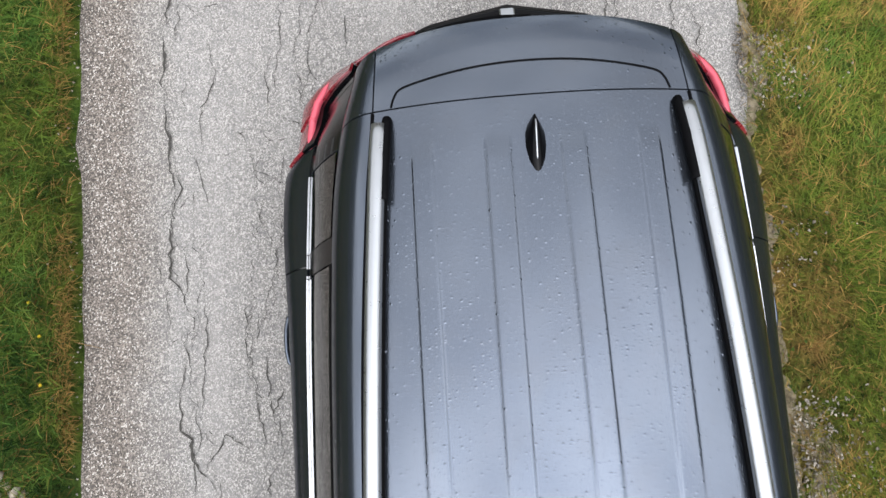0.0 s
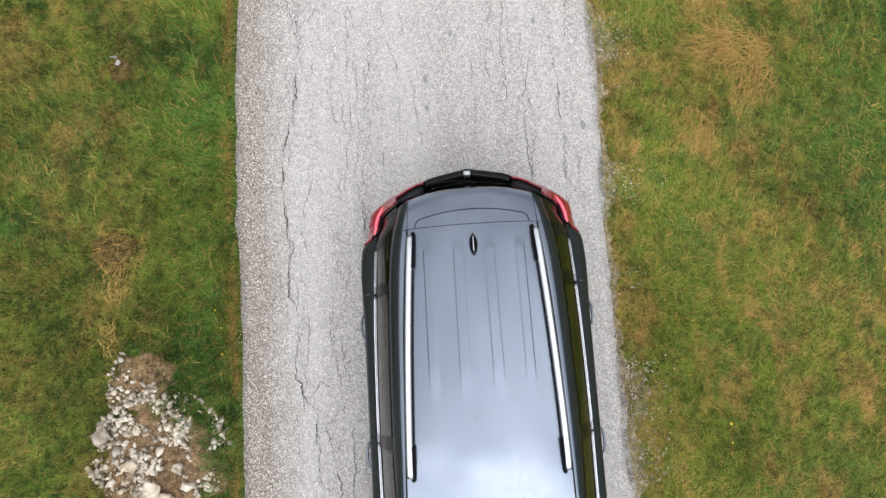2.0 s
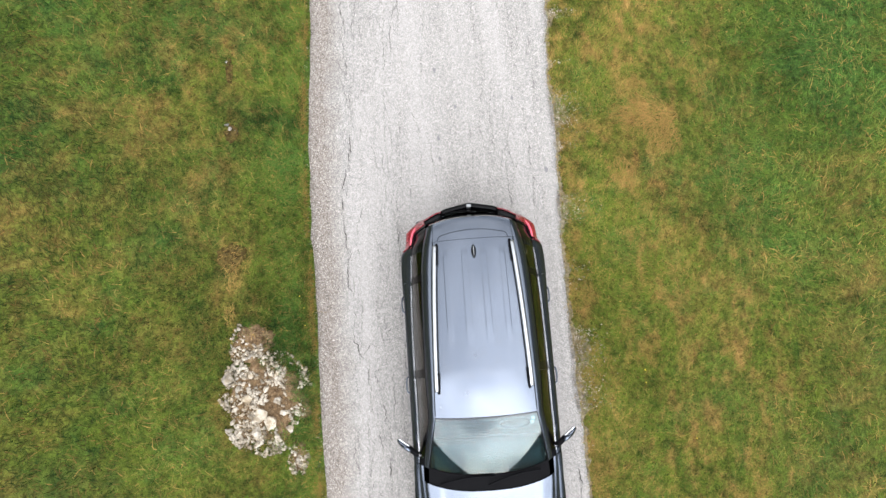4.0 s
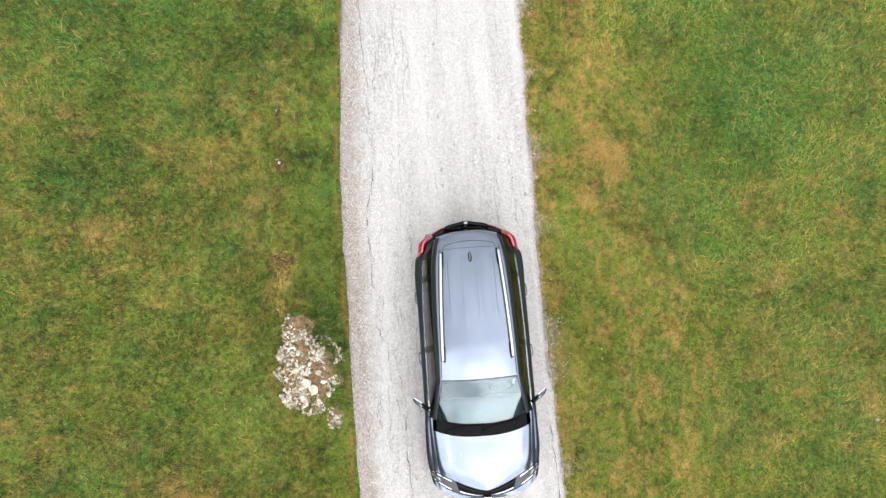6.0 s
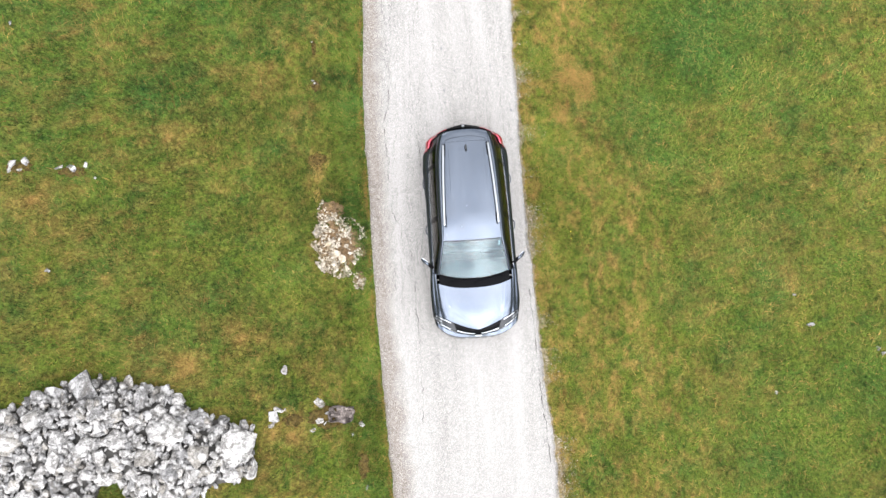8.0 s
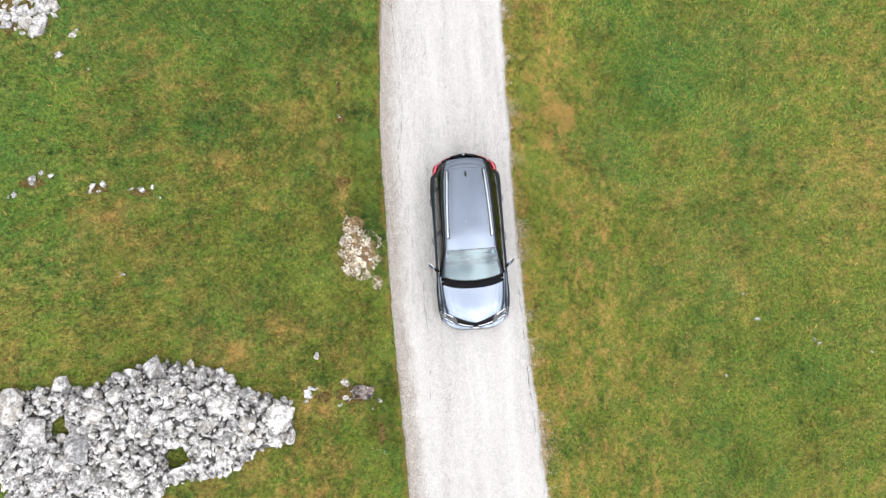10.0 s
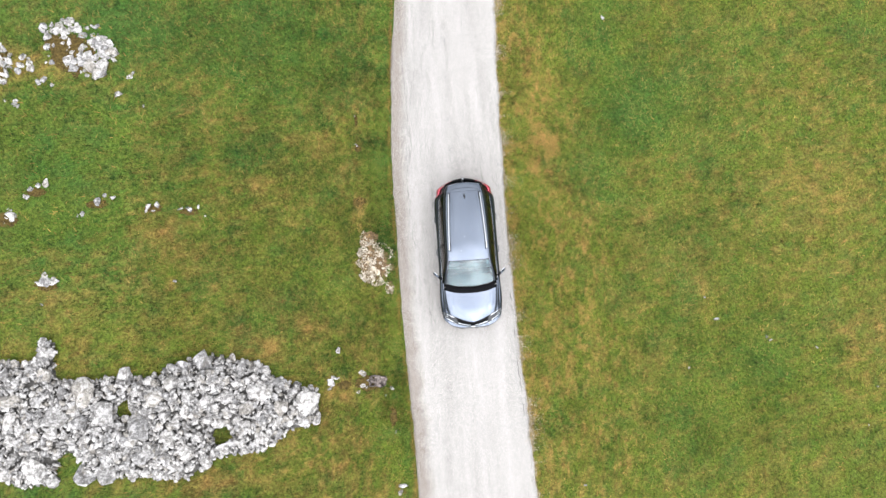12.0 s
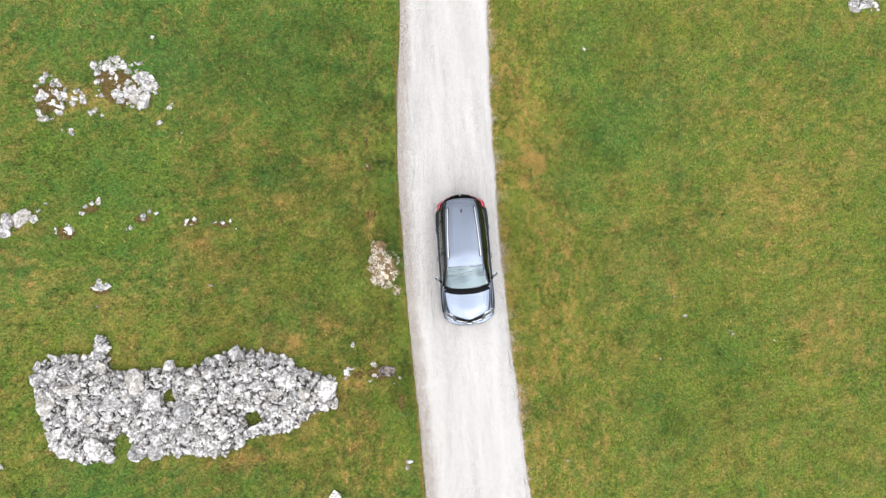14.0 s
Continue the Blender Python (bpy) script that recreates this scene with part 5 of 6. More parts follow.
def pitted_block():
    """A squared block with chipped arrises and hollows in its top."""
    bm = bmesh.new()
    bmesh.ops.create_cube(bm, size=1.0)
    bmesh.ops.subdivide_edges(bm, edges=bm.edges, cuts=9, use_grid_fill=True)
    for v in bm.verts:
        x, y, z = v.co
        chip = max(0.0, abs(x) + abs(y) - 0.70) * 0.55
        hollow = max(0.0, noise.noise(Vector((x * 4.5, y * 3.0, 7.3))) - 0.02) * (1.3 if z > 0.45 else 0.0)
        k = 1 - chip + 0.32 * noise.noise(Vector((x * 2.6, y * 2.6, z * 2 + 2.0))) + 0.05 * noise.noise(v.co * 8.0)
        v.co = (x * k * 0.48, y * k * 0.30, (z * k - hollow) * 0.28)
    ob = part("stone_block", bm, PITTED_STONE)
    ob.matrix_basis = pose(-2.95, -3.66, gz(-2.95, -3.66) + 0.06, 3, -4, -6)
    tagged(ob, "squared brownish pitted stone block in bare soil", "rock")


pitted_block()
LONE = ((-4.09, -2.67, 0.30), (-2.37, -6.75, 0.3), (-2.45, -6.95, 0.22), (-4.94, -7.7, 0.5), (-10.64, 5.78, 0.26), (-10.3, 6.35, 0.2), (-10.2, 6.5, 0.18), (5.35, 8.21, 0.28),
        (8.06, -2.4, 0.22), (9.83, -3.18, 0.2), (9.7, -3.05, 0.14), (7.76, -1.65, 0.12), (3.1, -7.15, 0.12), (15.9, -5.3, 0.4), (-12.77, -0.78, 0.16), (-10.9, 9.15, 0.2),
        (-15.8, -5.9, 0.25), (-9.86, 5.37, 0.14), (-14.6, 3.0, 0.14), (-2.5, -5.2, 0.12), (-8.9, -0.3, 0.2), (6.9, -3.9, 0.1), (11.4, -3.5, 0.12), (13.3, -4.9, 0.14), (12.8, -6.1, 0.1), (-3.24, 3.84, 0.12), (-3.18, 3.78, 0.09), (-3.3, 3.9, 0.08), (-3.27, 4.85, 0.09), (-3.24, 4.6, 0.07))
lone_rng = random.Random(33)
for lx, ly, ls in LONE:
    ob = set_rock("stone", lone_rng.choice(SMALL_ROCKS), lx, ly, gz(lx, ly) + ls * 0.12, ls, lone_rng, None, 20)
    tagged(ob, "lone pale limestone in the grass", "stone", group="lone stones in the meadow")


# stony soil patch beside the lane
def patch(name, x0, y0, rx, ry, seed, label, mat, lift=0.012, power=1.0):
    bm = bmesh.new()
    rings, spokes = 10, 80
    vs = [[None] * spokes for _ in range(rings)]
    mid = bm.verts.new((x0, y0, gz(x0, y0) + lift))
    for k in range(spokes):
        a = 2 * math.pi * k / spokes
        wob = 0.55 + 0.85 * float(value_noise(np.array(math.cos(a) * 1.6 + seed), np.array(math.sin(a) * 1.6 + seed), 1.5, seed, 4))
        for r in range(rings):
            f = (r + 1) / rings
            x, y = x0 + rx * f * wob * math.cos(a), y0 + ry * f * wob * math.sin(a)
            edge = lift if r < rings - 1 else -0.02
            h = 0.03 * float(value_noise(np.array(x), np.array(y), 9.0, seed, 3)) if r < rings - 1 else 0
            vs[r][k] = bm.verts.new((x, y, gz(x, y) + edge + h))
    for k in range(spokes):
        k2 = (k + 1) % spokes
        bm.faces.new([mid, vs[0][k], vs[0][k2]])
        for r in range(rings - 1):
            bm.faces.new([vs[r][k], vs[r + 1][k], vs[r + 1][k2], vs[r][k2]])
    ob = part(name, bm, mat, None, "", True)
    tagged(ob, label, "soil", kind="structure")
    return ob


SOILS = ((-2.85, -0.02, 0.56, 0.66), (-3.0, 0.72, 0.30, 0.30), (-2.45, -0.80, 0.12, 0.22), (-3.27, 1.95, 0.20, 0.22), (-3.24, 3.75, 0.09, 0.14), (-3.25, 4.7, 0.06, 0.2),
         (-12.1, 7.2, 0.75, 0.8), (-14.6, 7.0, 0.5, 0.7), (-13.9, 1.9, 0.32, 0.26), (-3.25, -3.70, 0.42, 0.24), (-3.95, -3.72, 0.24, 0.13), (-2.55, -4.75, 0.13, 0.30),
         (-11.25, 2.22, 0.34, 0.14), (-9.55, 2.00, 0.28, 0.14), (-8.45, 1.86, 0.32, 0.12), (-12.65, -0.22, 0.36, 0.16), (-13.05, 2.72, 0.30, 0.14), (-12.45, 7.6, 0.5, 0.4))
for k, (px, py, rx, ry) in enumerate(SOILS):
    patch("soil_patch", px, py, rx, ry, 3 + k, "bare brown stony soil in the turf", SOIL if k < 3 else EARTH)

gravel_rng = random.Random(41)
BIG_GRAVEL = ((-3.33, 0.29, 0.20), (-3.04, 0.32, 0.12), (-3.15, 0.42, 0.11), (-3.10, 0.02, 0.19), (-2.93, -0.22, 0.22), (-2.80, -0.33, 0.20), (-2.98, -0.42, 0.16), (-2.77, 0.52, 0.09),
              (-2.62, -0.2, 0.13), (-2.70, -0.05, 0.12), (-2.55, -0.42, 0.12), (-3.25, -0.12, 0.10), (-3.28, -0.28, 0.09), (-2.45, -0.2, 0.09), (-2.85, 0.12, 0.10), (-3.2, 0.15, 0.10), (-2.6, 0.38, 0.09), (-2.72, -0.52, 0.12))
for gx_, gy_, gs in BIG_GRAVEL:
    ob = set_rock("stone", gravel_rng.choice(PALE_ROCKS), gx_, gy_, gz(gx_, gy_) + 0.03 + gs * 0.10, gs, gravel_rng, None, 20)
    tagged(ob, "cream-white angular stone on bare soil", "stone", group="stones on the soil patch")


def grit(name, label, count, pick, sizes_range, mat, meshes, seed, lift=0.02):
    """Small loose stones as one piece of stuff; pick gives a place."""
    rng = random.Random(seed)
    shapes = [(np.array([v.co[:] for v in me.vertices]), [list(p.vertices) for p in me.polygons]) for me in meshes]
    verts, faces, sizes, base = [], [], [], 0
    for _ in range(count):
        x, y = pick(rng)
        size = sizes_range[0] + (sizes_range[1] - sizes_range[0]) * rng.random() ** 2.5
        co, fs = rng.choice(shapes)
        z = (gz(x, y) if not lane_edges(y)[0] < x < lane_edges(y)[1] else -0.004) + lift * rng.random() + size * 0.15
        a = np.array(pose(x, y, z, rng.uniform(-40, 40), rng.uniform(-40, 40), rng.uniform(0, 360)) @ Matrix.Diagonal((size, size * rng.uniform(0.6, 1.0), size, 1)))
        verts.append(co @ a[:3, :3].T + a[:3, 3])
        for f in fs:
            faces.extend(i + base for i in f)
            sizes.append(len(f))
        base += len(co)
    ob = raw_mesh(name, np.concatenate(verts), np.array(faces), np.array(sizes), mat)
    tagged(ob, label, "gravel", kind="stuff")


GRIT_ROCKS = [rock_mesh("grit", 500 + k, 9, 0.7, CRUMB) for k in range(6)]


def in_soil(rng):
    px, py, rx, ry = rng.choice(SOILS[:1] * 16 + SOILS[1:3])
    while True:
        a, r = rng.uniform(0, 2 * math.pi), rng.random() ** 0.55
        x, y = px + 1.1 * rx * r * math.cos(a), py + 1.1 * ry * r * math.sin(a)
        if rng.random() < 5.0 * (float(value_noise(np.array(x), np.array(y), 4.0, 211, 3)) - 0.40):
            return x, y


grit_y = np.arange(-9, 9.2, 0.05)
GRIT_PATCH = value_noise(grit_y, grit_y * 0, 2.6, 201, 4).tolist()


def by_right_edge(rng):
    while True:
        y, off = rng.uniform(-9, 9), abs(rng.gauss(0, 0.20)) - 0.05
        x = lane_edges(y)[1] + off
        if rng.random() < 0.12 + 7.0 * (GRIT_PATCH[int((y + 9) / 0.05)] - 0.50):
            return x, y


def by_left_edge(rng):
    y = rng.uniform(-9, 9)
    return lane_edges(y)[0] - abs(rng.gauss(0, 0.06)) + 0.06, y


grit("loose_gravel", "cream-white gravel strewn over bare soil", 2900, in_soil, (0.012, 0.11), PALE_STONE, [rock_mesh("grit", 520 + k, 9, 0.7, PALE_STONE) for k in range(6)], 51, 0.03)
grit("verge_grit", "pale grit and crumbs of asphalt on the verge", 11000, by_right_edge, (0.005, 0.034), CRUMB, GRIT_ROCKS, 52)
grit("verge_grit", "brownish grit along the lane's edge", 1100, by_left_edge, (0.006, 0.024), CRUMB, GRIT_ROCKS, 53)


# ragged pale strip of crumbled soil under the grass of the lower verge
strip_y = np.arange(-11, 13, 0.02)
strip_in = road_right(strip_y) - 0.03
strip_out = strip_in + 0.03 + 0.75 * np.clip(value_noise(strip_y, strip_y * 0, 2.6, 201, 4) - 0.47, 0, 1) + 0.16 * np.clip(value_noise(strip_y, strip_y * 0, 13.0, 207, 3) - 0.35, 0, 1)
strip = np.stack([np.stack([strip_in + (strip_out - strip_in) * f, strip_y, slope(strip_in + (strip_out - strip_in) * f, strip_y) + dz], 1) for f, dz in ((0, -0.024), (0.35, -0.002), (0.7, -0.002), (1, -0.014))], axis=1)
bm = bmesh.new()
grid_faces(bm, strip)
bmesh.ops.recalc_face_normals(bm, faces=bm.faces)
verge = part("verge", bm, VERGE)
tagged(verge, "ragged strip of pale crumbled soil along the lane", "verge", kind="structure")


# ---------------------------------------------------------------- cracks and stains in the lane
def crack(points, width, seed, step=0.026):
    """A jagged dark crack along a line of places."""
    rng = random.Random(seed)
    pts = np.array(points, float)
    seg = np.concatenate([[0], np.cumsum(np.hypot(*np.diff(pts, axis=0).T))])
    n = max(3, int(seg[-1] / step))
    s = np.linspace(0, seg[-1], n)
    x, y = np.interp(s, seg, pts[:, 0]), np.interp(s, seg, pts[:, 1])
    x = x + 0.060 * (value_noise(s, s * 0, 3.2, seed, 3) - 0.5) + 0.050 * (value_noise(s, s * 0 + 3, 14.0, seed, 3) - 0.5) + np.array([rng.gauss(0, 0.0062) for _ in range(n)])
    bm = bmesh.new()
    left, right = [], []
    thin = value_noise(s, s * 0 + 7, 5.0, seed + 3, 2)
    for i in range(n):
        w = width * max(0.04, 3.0 * (thin[i] - 0.30)) * rng.uniform(0.4, 1.2) * min(1.0, i / 3 + 0.1, (n - 1 - i) / 3 + 0.1)
        left.append(bm.verts.new((x[i] - w / 2, y[i], 0.0062)))
        right.append(bm.verts.new((x[i] + w / 2, y[i] + rng.gauss(0, 0.003), 0.0062)))
    for i in range(n - 1):
        bm.faces.new([left[i], right[i], right[i + 1], left[i + 1]])
    ob = part("crack", bm, CRACK, road)
    return ob


MAIN = ((-1.75, 12.0), (-1.72, 9.0), (-1.66, 7.0), (-1.62, 5.7), (-1.55, 4.4), (-1.57, 3.4), (-1.70, 2.9), (-1.73, 2.5), (-1.67, 1.9), (-1.69, 1.5), (-1.58, 1.22), (-1.62, 0.98), (-1.68, 0.8),
        (-1.60, 0.55), (-1.48, 0.35), (-1.36, 0.15), (-1.28, -0.2), (-1.22, -0.6), (-1.25, -1.4), (-1.2, -2.6), (-1.24, -4.0))
crack(MAIN, 0.0135, 1)
crack([(lane_edges(y)[1] - 0.13 + 0.02 * math.sin(1.7 * y), y) for y in np.arange(-9.5, -0.9, 0.5).tolist()], 0.020, 2)
crack_rng = random.Random(77)
for k in range(175):
    x0 = crack_rng.uniform(-1.70, -0.75) if k < 125 else crack_rng.uniform(-0.8, 1.2)
    y0 = crack_rng.uniform(-2.5, 10.0) if x0 < -0.9 else crack_rng.uniform(1.9, 9.0)
    run = crack_rng.uniform(0.5, 1.9)
    bend = crack_rng.gauss(0, 0.05)
    crack([(x0, y0), (x0 + bend, y0 + run * 0.35), (x0 - bend * 0.4, y0 + run * 0.7), (x0 + crack_rng.gauss(0, 0.05), y0 + run)], crack_rng.uniform(0.0028, 0.0066), 100 + k)
for k in range(80):
    x0, y0 = crack_rng.uniform(-1.70, -0.8), crack_rng.uniform(-2.5, 7.0)
    dx = crack_rng.uniform(0.06, 0.2) * crack_rng.choice((1, -1))
    crack([(x0, y0), (x0 + dx * 0.5, y0 + crack_rng.uniform(-0.1, 0.1)), (x0 + dx, y0 + crack_rng.uniform(-0.18, 0.18))], crack_rng.uniform(0.0026, 0.0055), 400 + k, 0.02)
for k, (sx, sy, sr) in enumerate(((-0.27, 4.61, 0.035), (-0.28, 3.55, 0.035), (0.0, 4.02, 0.03), (0.85, 4.11, 0.03), (-0.28, 3.25, 0.025), (1.25, 2.98, 0.04), (-0.25, 6.1, 0.04), (-0.2, 7.4, 0.04))):
    bm = bmesh.new()
    rng = random.Random(900 + k)
    ring = [bm.verts.new((sx + 0.7 * sr * rng.uniform(0.7, 1.2) * math.cos(a * 0.3927), sy + 1.2 * sr * rng.uniform(0.7, 1.2) * math.sin(a * 0.3927), 0.0058)) for a in range(16)]
    bm.faces.new(ring)
    part("stain", bm, OIL, road)


# ---------------------------------------------------------------- grass
def blades(name, label, x, y, length, width, lean, facing, tone, seed, taper=True):
    """Bent blades of grass, each from its foot (x, y)."""
    rng = np.random.default_rng(seed)
    n = len(x)
    z = slope(x, y) - 0.008
    dx, dy = np.cos(facing), np.sin(facing)
    sx, sy = -dy, dx
    h, r = np.cos(lean), np.sin(lean)
    mx, my, mz = x + dx * length * 0.45 * r * 0.7, y + dy * length * 0.45 * r * 0.7, z + length * 0.5 * np.maximum(h, 0.25)
    tx, ty, tz = x + dx * length * r, y + dy * length * r, z + length * h * 0.85 + 0.006
    w = width * 0.5
    foot_a = np.stack([x - sx * w, y - sy * w, z], 1)
    foot_b = np.stack([x + sx * w, y + sy * w, z], 1)
    mid_a = np.stack([mx - sx * w * 0.9, my - sy * w * 0.9, mz], 1)
    mid_b = np.stack([mx + sx * w * 0.9, my + sy * w * 0.9, mz], 1)
    tip = np.stack([tx, ty, tz], 1)
    v = np.stack([foot_a, foot_b, mid_b, mid_a, tip], axis=1).reshape(-1, 3)
    b = np.arange(n) * 5
    f = np.stack([b, b + 1, b + 2, b + 3, b + 3, b + 2, b + 4], axis=1)
    sizes = np.tile(np.array([4, 3]), n)
    tn = np.repeat(tone, 5, axis=0)
    ob = raw_mesh(name, v, f.ravel(), sizes, GRASS, tn)
    tagged(ob, label, "grass", kind="stuff")
    return ob


def bare(x, y):
    """Where no grass grows."""
    no = on_road(x, y, -0.03)
    for px, py, rx, ry in SOILS:
        no |= ((x - px) / (rx * 0.92)) ** 2 + ((y - py) / (ry * 0.92)) ** 2 < 0.15 + 0.9 * value_noise(x, y, 6.0, 221, 3) ** 2 * 1.6
    no |= bank_depth(x, y) > 0.06
    return no


def inner(x, y, zone):
    """How far inside a zone, from 0 at its rim to 1 well within."""
    d = np.minimum(np.minimum(x - zone[0], zone[1] - x), np.minimum(y - zone[2], zone[3] - y))
    return np.clip(d / 1.6, 0, 1)


def sow(name, label, x0, x1, y0, y1, density, length, width, seed, skip=None, own=None, flat=52, parch=0.0, bright=0.0):
    rng = np.random.default_rng(seed)
    n = int((x1 - x0) * (y1 - y0) * density)
    x, y = rng.uniform(x0, x1, n), rng.uniform(y0, y1, n)
    ok = ~bare(x, y)
    if skip is not None:
        ok &= rng.random(n) > inner(x, y, skip)
    if own is not None:
        ok &= rng.random(n) < inner(x, y, own)
    # thin turf on the crumbling verge
    gap = np.where(x > 0, x - road_right(y), road_left(y) - x)
    thin = np.where(x > 0, 0.26, 0.05)
    ok &= rng.random(n) < np.clip(gap / thin + 0.25, 0.12, 1.0)
    clump = value_noise(x, y, 5.0, 171, 2)
    ok &= rng.random(n) < np.clip(0.35 + 1.3 * clump, 0.3, 1.0)
    x, y = x[ok], y[ok]
    n = len(x)
    dry, lush = meadow_tone(x, y)
    d = np.clip(dry + parch + rng.normal(0, 0.20, n), 0, 1)
    d = np.where(rng.random(n) < 0.06, 0.9, d)
    lu = np.clip(lush + rng.normal(0, 0.18, n), 0, 1)
    # painted shade of the gaps between tufts, added to the random tone below
    tuft_shade = 0.45 * value_noise(x, y, 7.0, 191, 3) + 0.55 * value_noise(x, y, 19.0, 193, 2)
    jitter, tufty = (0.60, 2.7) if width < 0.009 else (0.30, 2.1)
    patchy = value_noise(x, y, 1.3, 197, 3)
    chance = np.clip(jitter * rng.random(n) + tufty * (tuft_shade - 0.5) + 1.2 * (patchy - 0.5) + 0.50 - 0.5 * jitter + bright - 0.29 * np.clip((-2.5 - x) / 0.5, 0, 1) * np.clip((11.0 + x) / 5, 0.88, 1.2) + 0.38 * spots(x, y, FRESH), 0, 1)
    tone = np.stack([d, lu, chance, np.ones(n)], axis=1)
    comb = 2 * math.pi * value_noise(x, y, 0.8, 181, 2) * 1.0
    facing = comb + rng.normal(0, 1.3, n)
    lean = np.radians(np.clip(rng.normal(flat, 18, n), 8, 84))
    ln = length * rng.uniform(0.55, 1.35, n) * (0.75 + 0.5 * clump[ok]) * (1 + 0.35 * lush)
    wd = width * rng.uniform(0.7, 1.3, n)
    return blades(name, label, x, y, ln, wd, lean, facing, tone, seed)


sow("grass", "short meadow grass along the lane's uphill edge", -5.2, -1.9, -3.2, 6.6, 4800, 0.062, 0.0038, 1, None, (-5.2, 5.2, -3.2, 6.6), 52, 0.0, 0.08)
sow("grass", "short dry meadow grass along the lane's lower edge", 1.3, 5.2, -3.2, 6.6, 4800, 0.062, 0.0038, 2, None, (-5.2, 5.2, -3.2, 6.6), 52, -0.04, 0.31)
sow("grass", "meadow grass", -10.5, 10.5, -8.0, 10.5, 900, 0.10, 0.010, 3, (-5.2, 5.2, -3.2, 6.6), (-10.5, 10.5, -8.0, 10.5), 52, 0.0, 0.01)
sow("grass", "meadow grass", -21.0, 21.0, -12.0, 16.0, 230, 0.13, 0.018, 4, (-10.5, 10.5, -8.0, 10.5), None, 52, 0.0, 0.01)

NEAR = (-5.2, 5.2, -3.2, 6.6)
sow("grass", "lush bright wayside grass leaning over the lane's edge", -2.9, -2.02, -5.0, 7.0, 3000, 0.095, 0.0055, 12, None, None, 50, -0.15, 0.18)
sow("grass", "rank yellowish wayside grass", 1.45, 2.9, -4.0, 7.0, 1500, 0.072, 0.0048, 13, None, None, 52, -0.15, 0.32)
sow("straw", "pale dry grass clumps on the verge", 1.4, 2.05, -8.0, 9.0, 800, 0.070, 0.0055, 14, None, None, 60, 0.35, 0.35)
for gx0, gx1, gseed in ((-5.2, -1.9, 5), (1.3, 5.2, 6)):
    sow("clover", "low round-leaved clover in the turf", gx0, gx1, -3.2, 6.6, 900, 0.026, 0.017, gseed, None, NEAR, 70, -0.5)
    sow("straw", "pale dead stalks lying over the turf", gx0, gx1, -3.2, 6.6, 170, 0.16, 0.0034, gseed + 2, None, NEAR, 76, 0.75)
sow("straw", "pale dead stalks lying over the meadow", -10.5, 10.5, -8.0, 10.5, 35, 0.17, 0.008, 9, NEAR, None, 76, 0.6)


def tuft(x0, y0, rx, ry, n, length, direction, dryness, seed, label):
    rng = np.random.default_rng(seed)
    a, r = rng.uniform(0, 2 * math.pi, n), np.sqrt(rng.random(n))
    x, y = x0 + rx * r * np.cos(a), y0 + ry * r * np.sin(a)
    tone = np.stack([np.clip(rng.normal(dryness, 0.15, n), 0, 1), np.clip(rng.normal(0.3, 0.2, n), 0, 1), rng.uniform(0.45, 1.0, n), np.ones(n)], axis=1)
    facing = direction + rng.normal(0, 0.5, n)
    lean = np.radians(np.clip(rng.normal(68, 10, n), 30, 86))
    blades("grass_tuft", label, x, y, length * rng.uniform(0.6, 1.3, n), np.full(n, 0.0055), lean, facing, tone, seed)


tuft(2.95, 3.80, 0.44, 0.24, 430, 0.26, 3.3, 0.95, 21, "flattened tuft of golden straw in the meadow")
tuft(3.15, 3.50, 0.28, 0.24, 220, 0.24, 4.0, 0.9, 22, "flattened tuft of golden straw in the meadow")
tuft(2.40, 2.95, 0.22, 0.22, 260, 0.16, 4.2, 0.85, 23, "tuft of rusty dry grass")
tuft(-3.27, 1.62, 0.14, 0.16, 70, 0.12, 1.2, 0.85, 24, "ragged rusty dead grass on bare soil")
tuft(-3.30, 1.12, 0.08, 0.16, 50, 0.10, 1.8, 0.80, 25, "ragged rusty dead grass on bare soil")
tuft(-3.20, 1.98, 0.22, 0.20, 120, 0.12, 4.0, 0.90, 26, "dead brown stalks over dark earth")
tuft(-3.0, 0.80, 0.30, 0.16, 130, 0.10, 2.2, 0.75, 27, "thin dry grass at the edge of the stony soil")


rim_rng = np.random.default_rng(88)
rim_y = rim_rng.uniform(-8, 10, 16000)
rim_y = rim_y[rim_rng.random(16000) < np.clip(2.6 * value_noise(rim_y, rim_y * 0, 2.3, 231, 3) - 0.7, 0, 1)]
rim_n = len(rim_y)
rim_tone = np.stack([np.clip(rim_rng.normal(0.75, 0.2, rim_n), 0, 1), np.full(rim_n, 0.2), rim_rng.random(rim_n) * 0.8, np.ones(rim_n)], axis=1)
blades("straw", "brown dead grass hanging over the lane's edge", road_left(rim_y) - np.abs(rim_rng.normal(0, 0.05, rim_n)), rim_y, rim_rng.uniform(0.04, 0.11, rim_n), np.full(rim_n, 0.004),
       np.radians(rim_rng.uniform(40, 80, rim_n)), rim_rng.normal(0.0, 0.9, rim_n), rim_tone, 89)


# ---------------------------------------------------------------- flowers and weeds
def flower_mesh():
    bm = bmesh.new()
    heart = bm.verts.new((0, 0, 0.05))
    for k in range(12):
        a = 2 * math.pi * k / 12
        mid = Vector((math.cos(a), math.sin(a), 0))
        side = Vector((-math.sin(a), math.cos(a), 0))
        p = [mid * 0.008 + side * 0.003 + Vector((0, 0, 0.053)), mid * 0.019 + Vector((0, 0, 0.050)), mid * 0.008 - side * 0.003 + Vector((0, 0, 0.053))]
        bm.faces.new([heart] + [bm.verts.new(v) for v in p])
    return bm


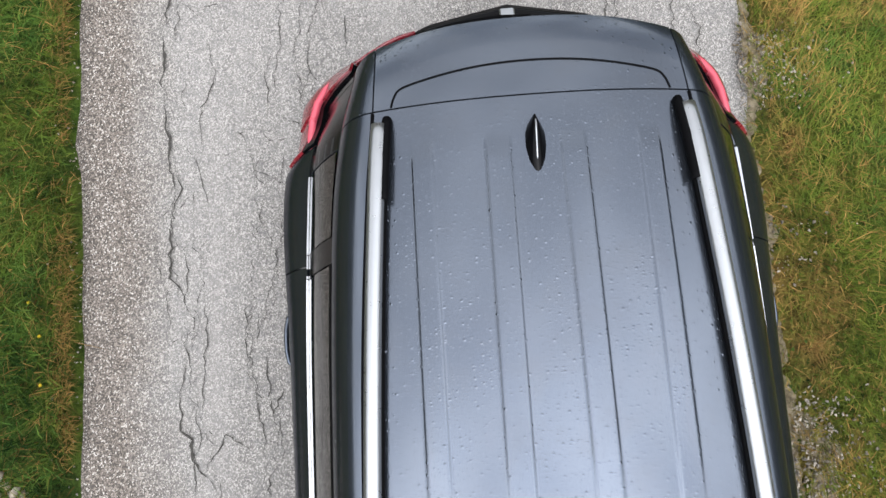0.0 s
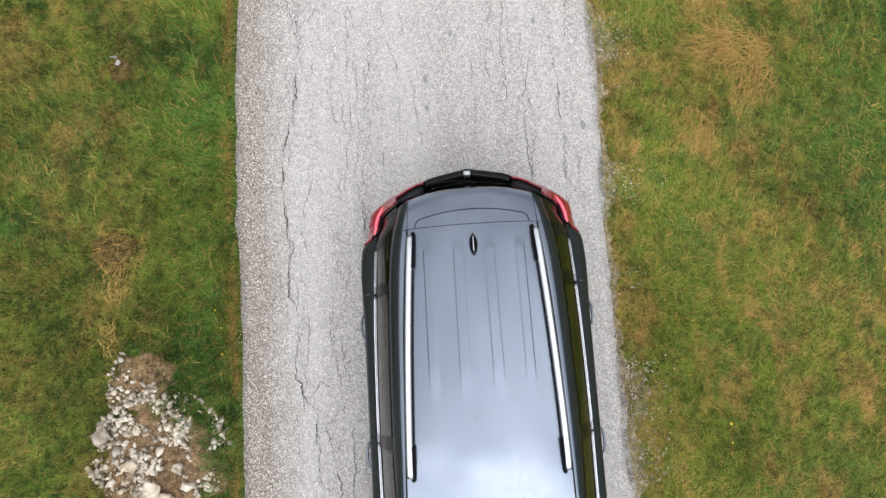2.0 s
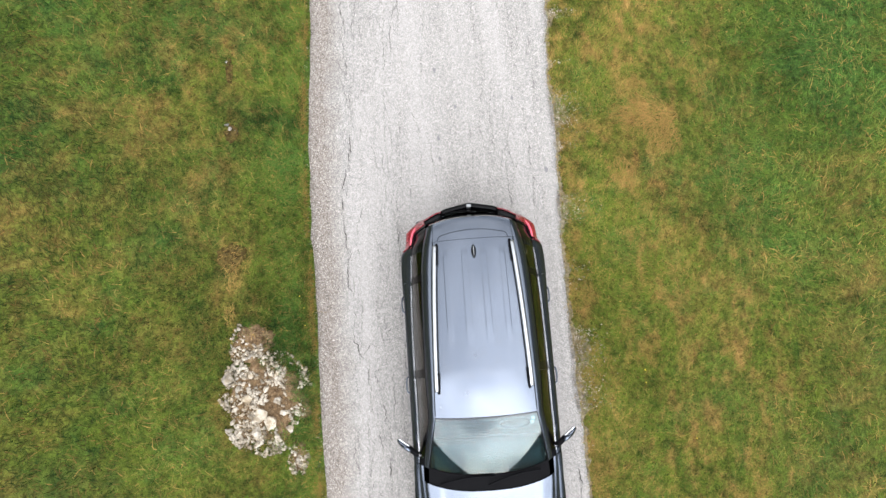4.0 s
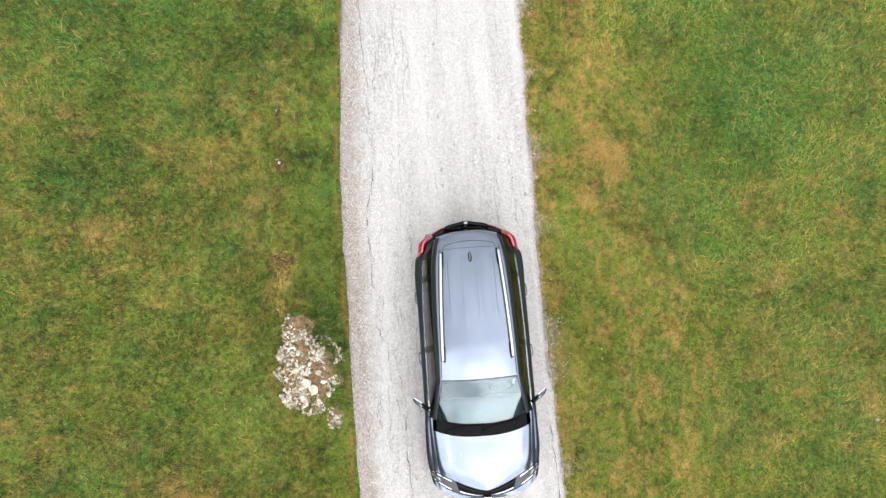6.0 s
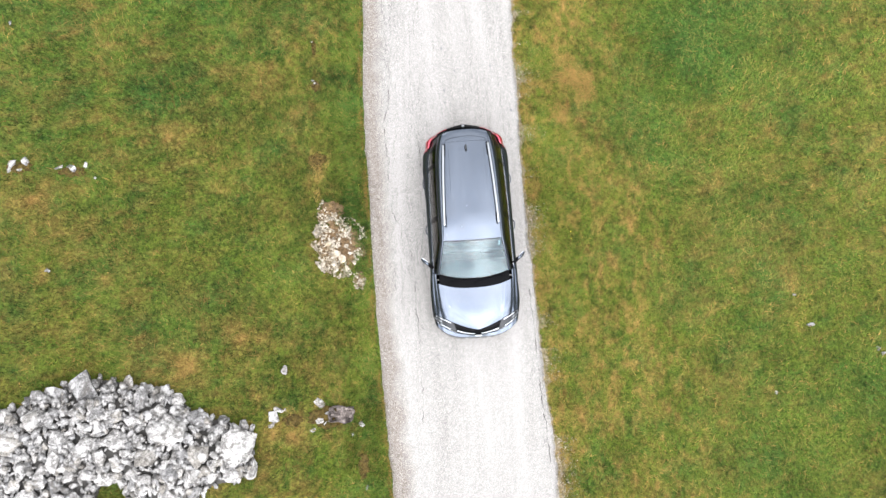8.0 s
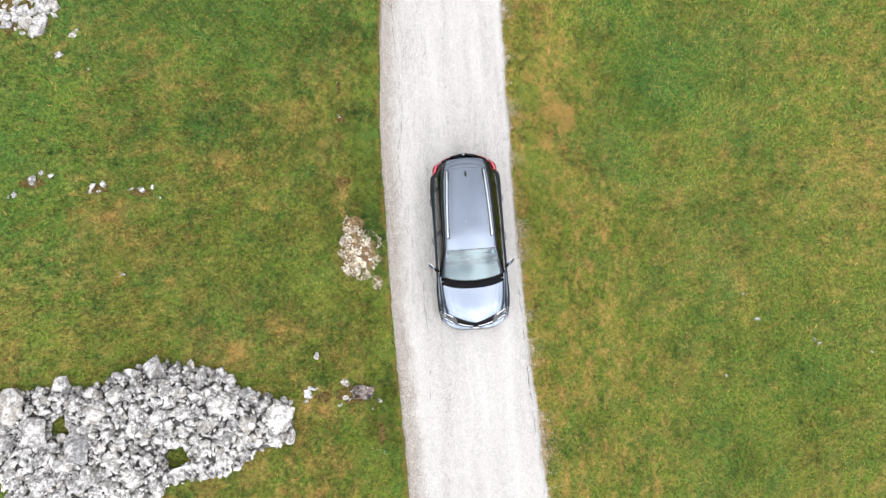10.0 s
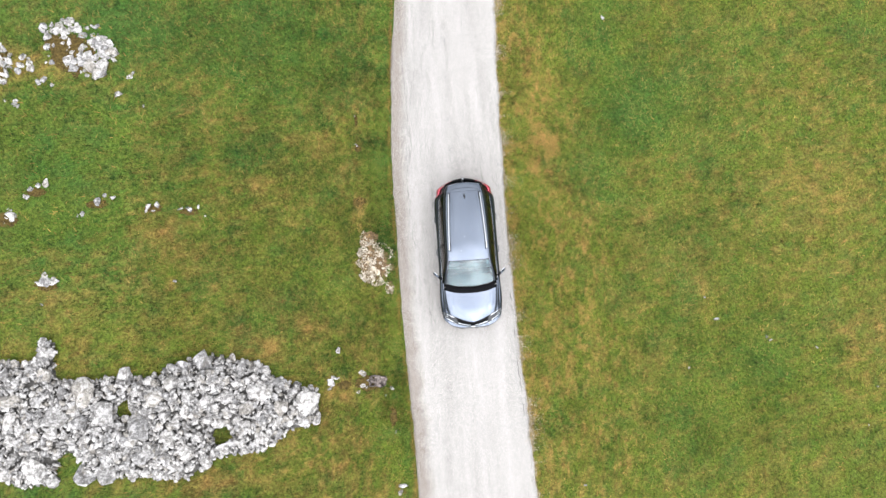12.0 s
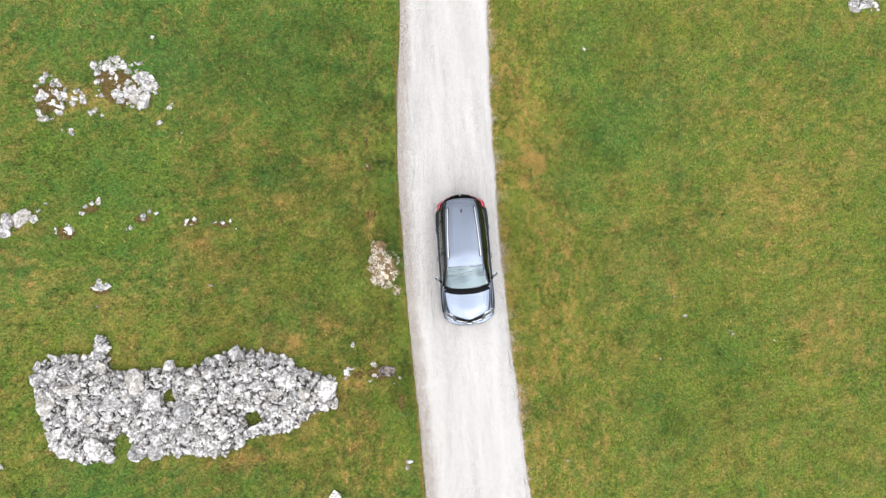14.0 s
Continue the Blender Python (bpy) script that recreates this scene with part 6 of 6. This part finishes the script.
first = None
FLOWERS = ((2.37, 0.02), (2.36, -0.15), (3.01, -0.96), (-2.36, 1.36), (-2.31, 1.19), (-2.30, 0.95), (-4.3, -7.0), (5.9, -1.9))
for fx, fy in FLOWERS:
    m = pose(fx, fy, gz(fx, fy) + 0.01, 0, 0, 40 * fx) @ Matrix.Diagonal((0.75, 0.75, 1.0, 1))
    if first is None:
        first = part("dandelion", flower_mesh(), YELLOW_PETAL)
        tagged(first, "small yellow dandelion in the grass", "flower", group="yellow flowers on the verge")
        first.matrix_basis = m
    else:
        copy_thing(first, m)


def weed_mesh(seed):
    rng = random.Random(seed)
    bm = bmesh.new()
    heart = bm.verts.new((0, 0, 0.004))
    for k in range(11):
        a = rng.uniform(0, 2 * math.pi)
        ln, wd, up = rng.uniform(0.05, 0.11), rng.uniform(0.016, 0.03), rng.uniform(0.01, 0.05)
        d, s = Vector((math.cos(a), math.sin(a), 0)), Vector((-math.sin(a), math.cos(a), 0))
        z = Vector((0, 0, 1))
        pts = [d * ln * 0.35 + s * wd * 0.5 + z * up * 0.7, d * ln * 0.75 + s * wd * 0.4 + z * up, d * ln + z * up * 0.7, d * ln * 0.75 - s * wd * 0.4 + z * up, d * ln * 0.35 - s * wd * 0.5 + z * up * 0.7]
        bm.faces.new([heart] + [bm.verts.new(p) for p in pts])
    return bm


weed = None
weed_rng = random.Random(61)
WEEDS = [(-2.28, -3.6), (-2.33, -3.25), (-2.3, -4.2), (-2.22, -4.9), (-2.4, -5.4), (-2.3, -1.1), (-2.35, -1.35), (-3.9, -2.9), (-4.2, -3.1), (-3.7, -2.7), (-2.2, -6.1), (-3.05, 0.97), (-3.12, 0.93), (-3.08, 1.02)]
WEEDS += [(weed_rng.uniform(-3.9, -2.3), weed_rng.uniform(-7.5, 5.0)) for _ in range(24)]
WEEDS += [(-2.28 - abs(weed_rng.gauss(0, 0.42)), weed_rng.uniform(-6.5, -0.9)) for _ in range(64)]
WEEDS += [(weed_rng.uniform(2.2, 5.5), weed_rng.uniform(-3, 5.0)) for _ in range(10)]
for k, (wx, wy_) in enumerate(WEEDS):
    if bool(bare(np.array([wx]), np.array([wy_]))[0]):
        continue
    m = pose(wx, wy_, gz(wx, wy_) + 0.02, 0, 0, weed_rng.uniform(0, 360)) @ Matrix.Scale(weed_rng.uniform(0.45, 0.85), 4)
    if weed is None:
        weed = part("weed", weed_mesh(5), WEED_LEAF)
        tagged(weed, "low broad-leaved green weed at the wayside", "weed", group="weeds on the verge")
        weed.matrix_basis = m
    else:
        copy_thing(weed, m)

# dark weeds far out in the meadow
for wx, wy_ in ((10.6, 4.6), (10.68, 4.66), (11.1, 4.5), (11.16, 4.44)):
    copy_thing(weed, pose(wx, wy_, gz(wx, wy_) + 0.02, 0, 0, weed_rng.uniform(0, 360)) @ Matrix.Scale(1.5, 4))
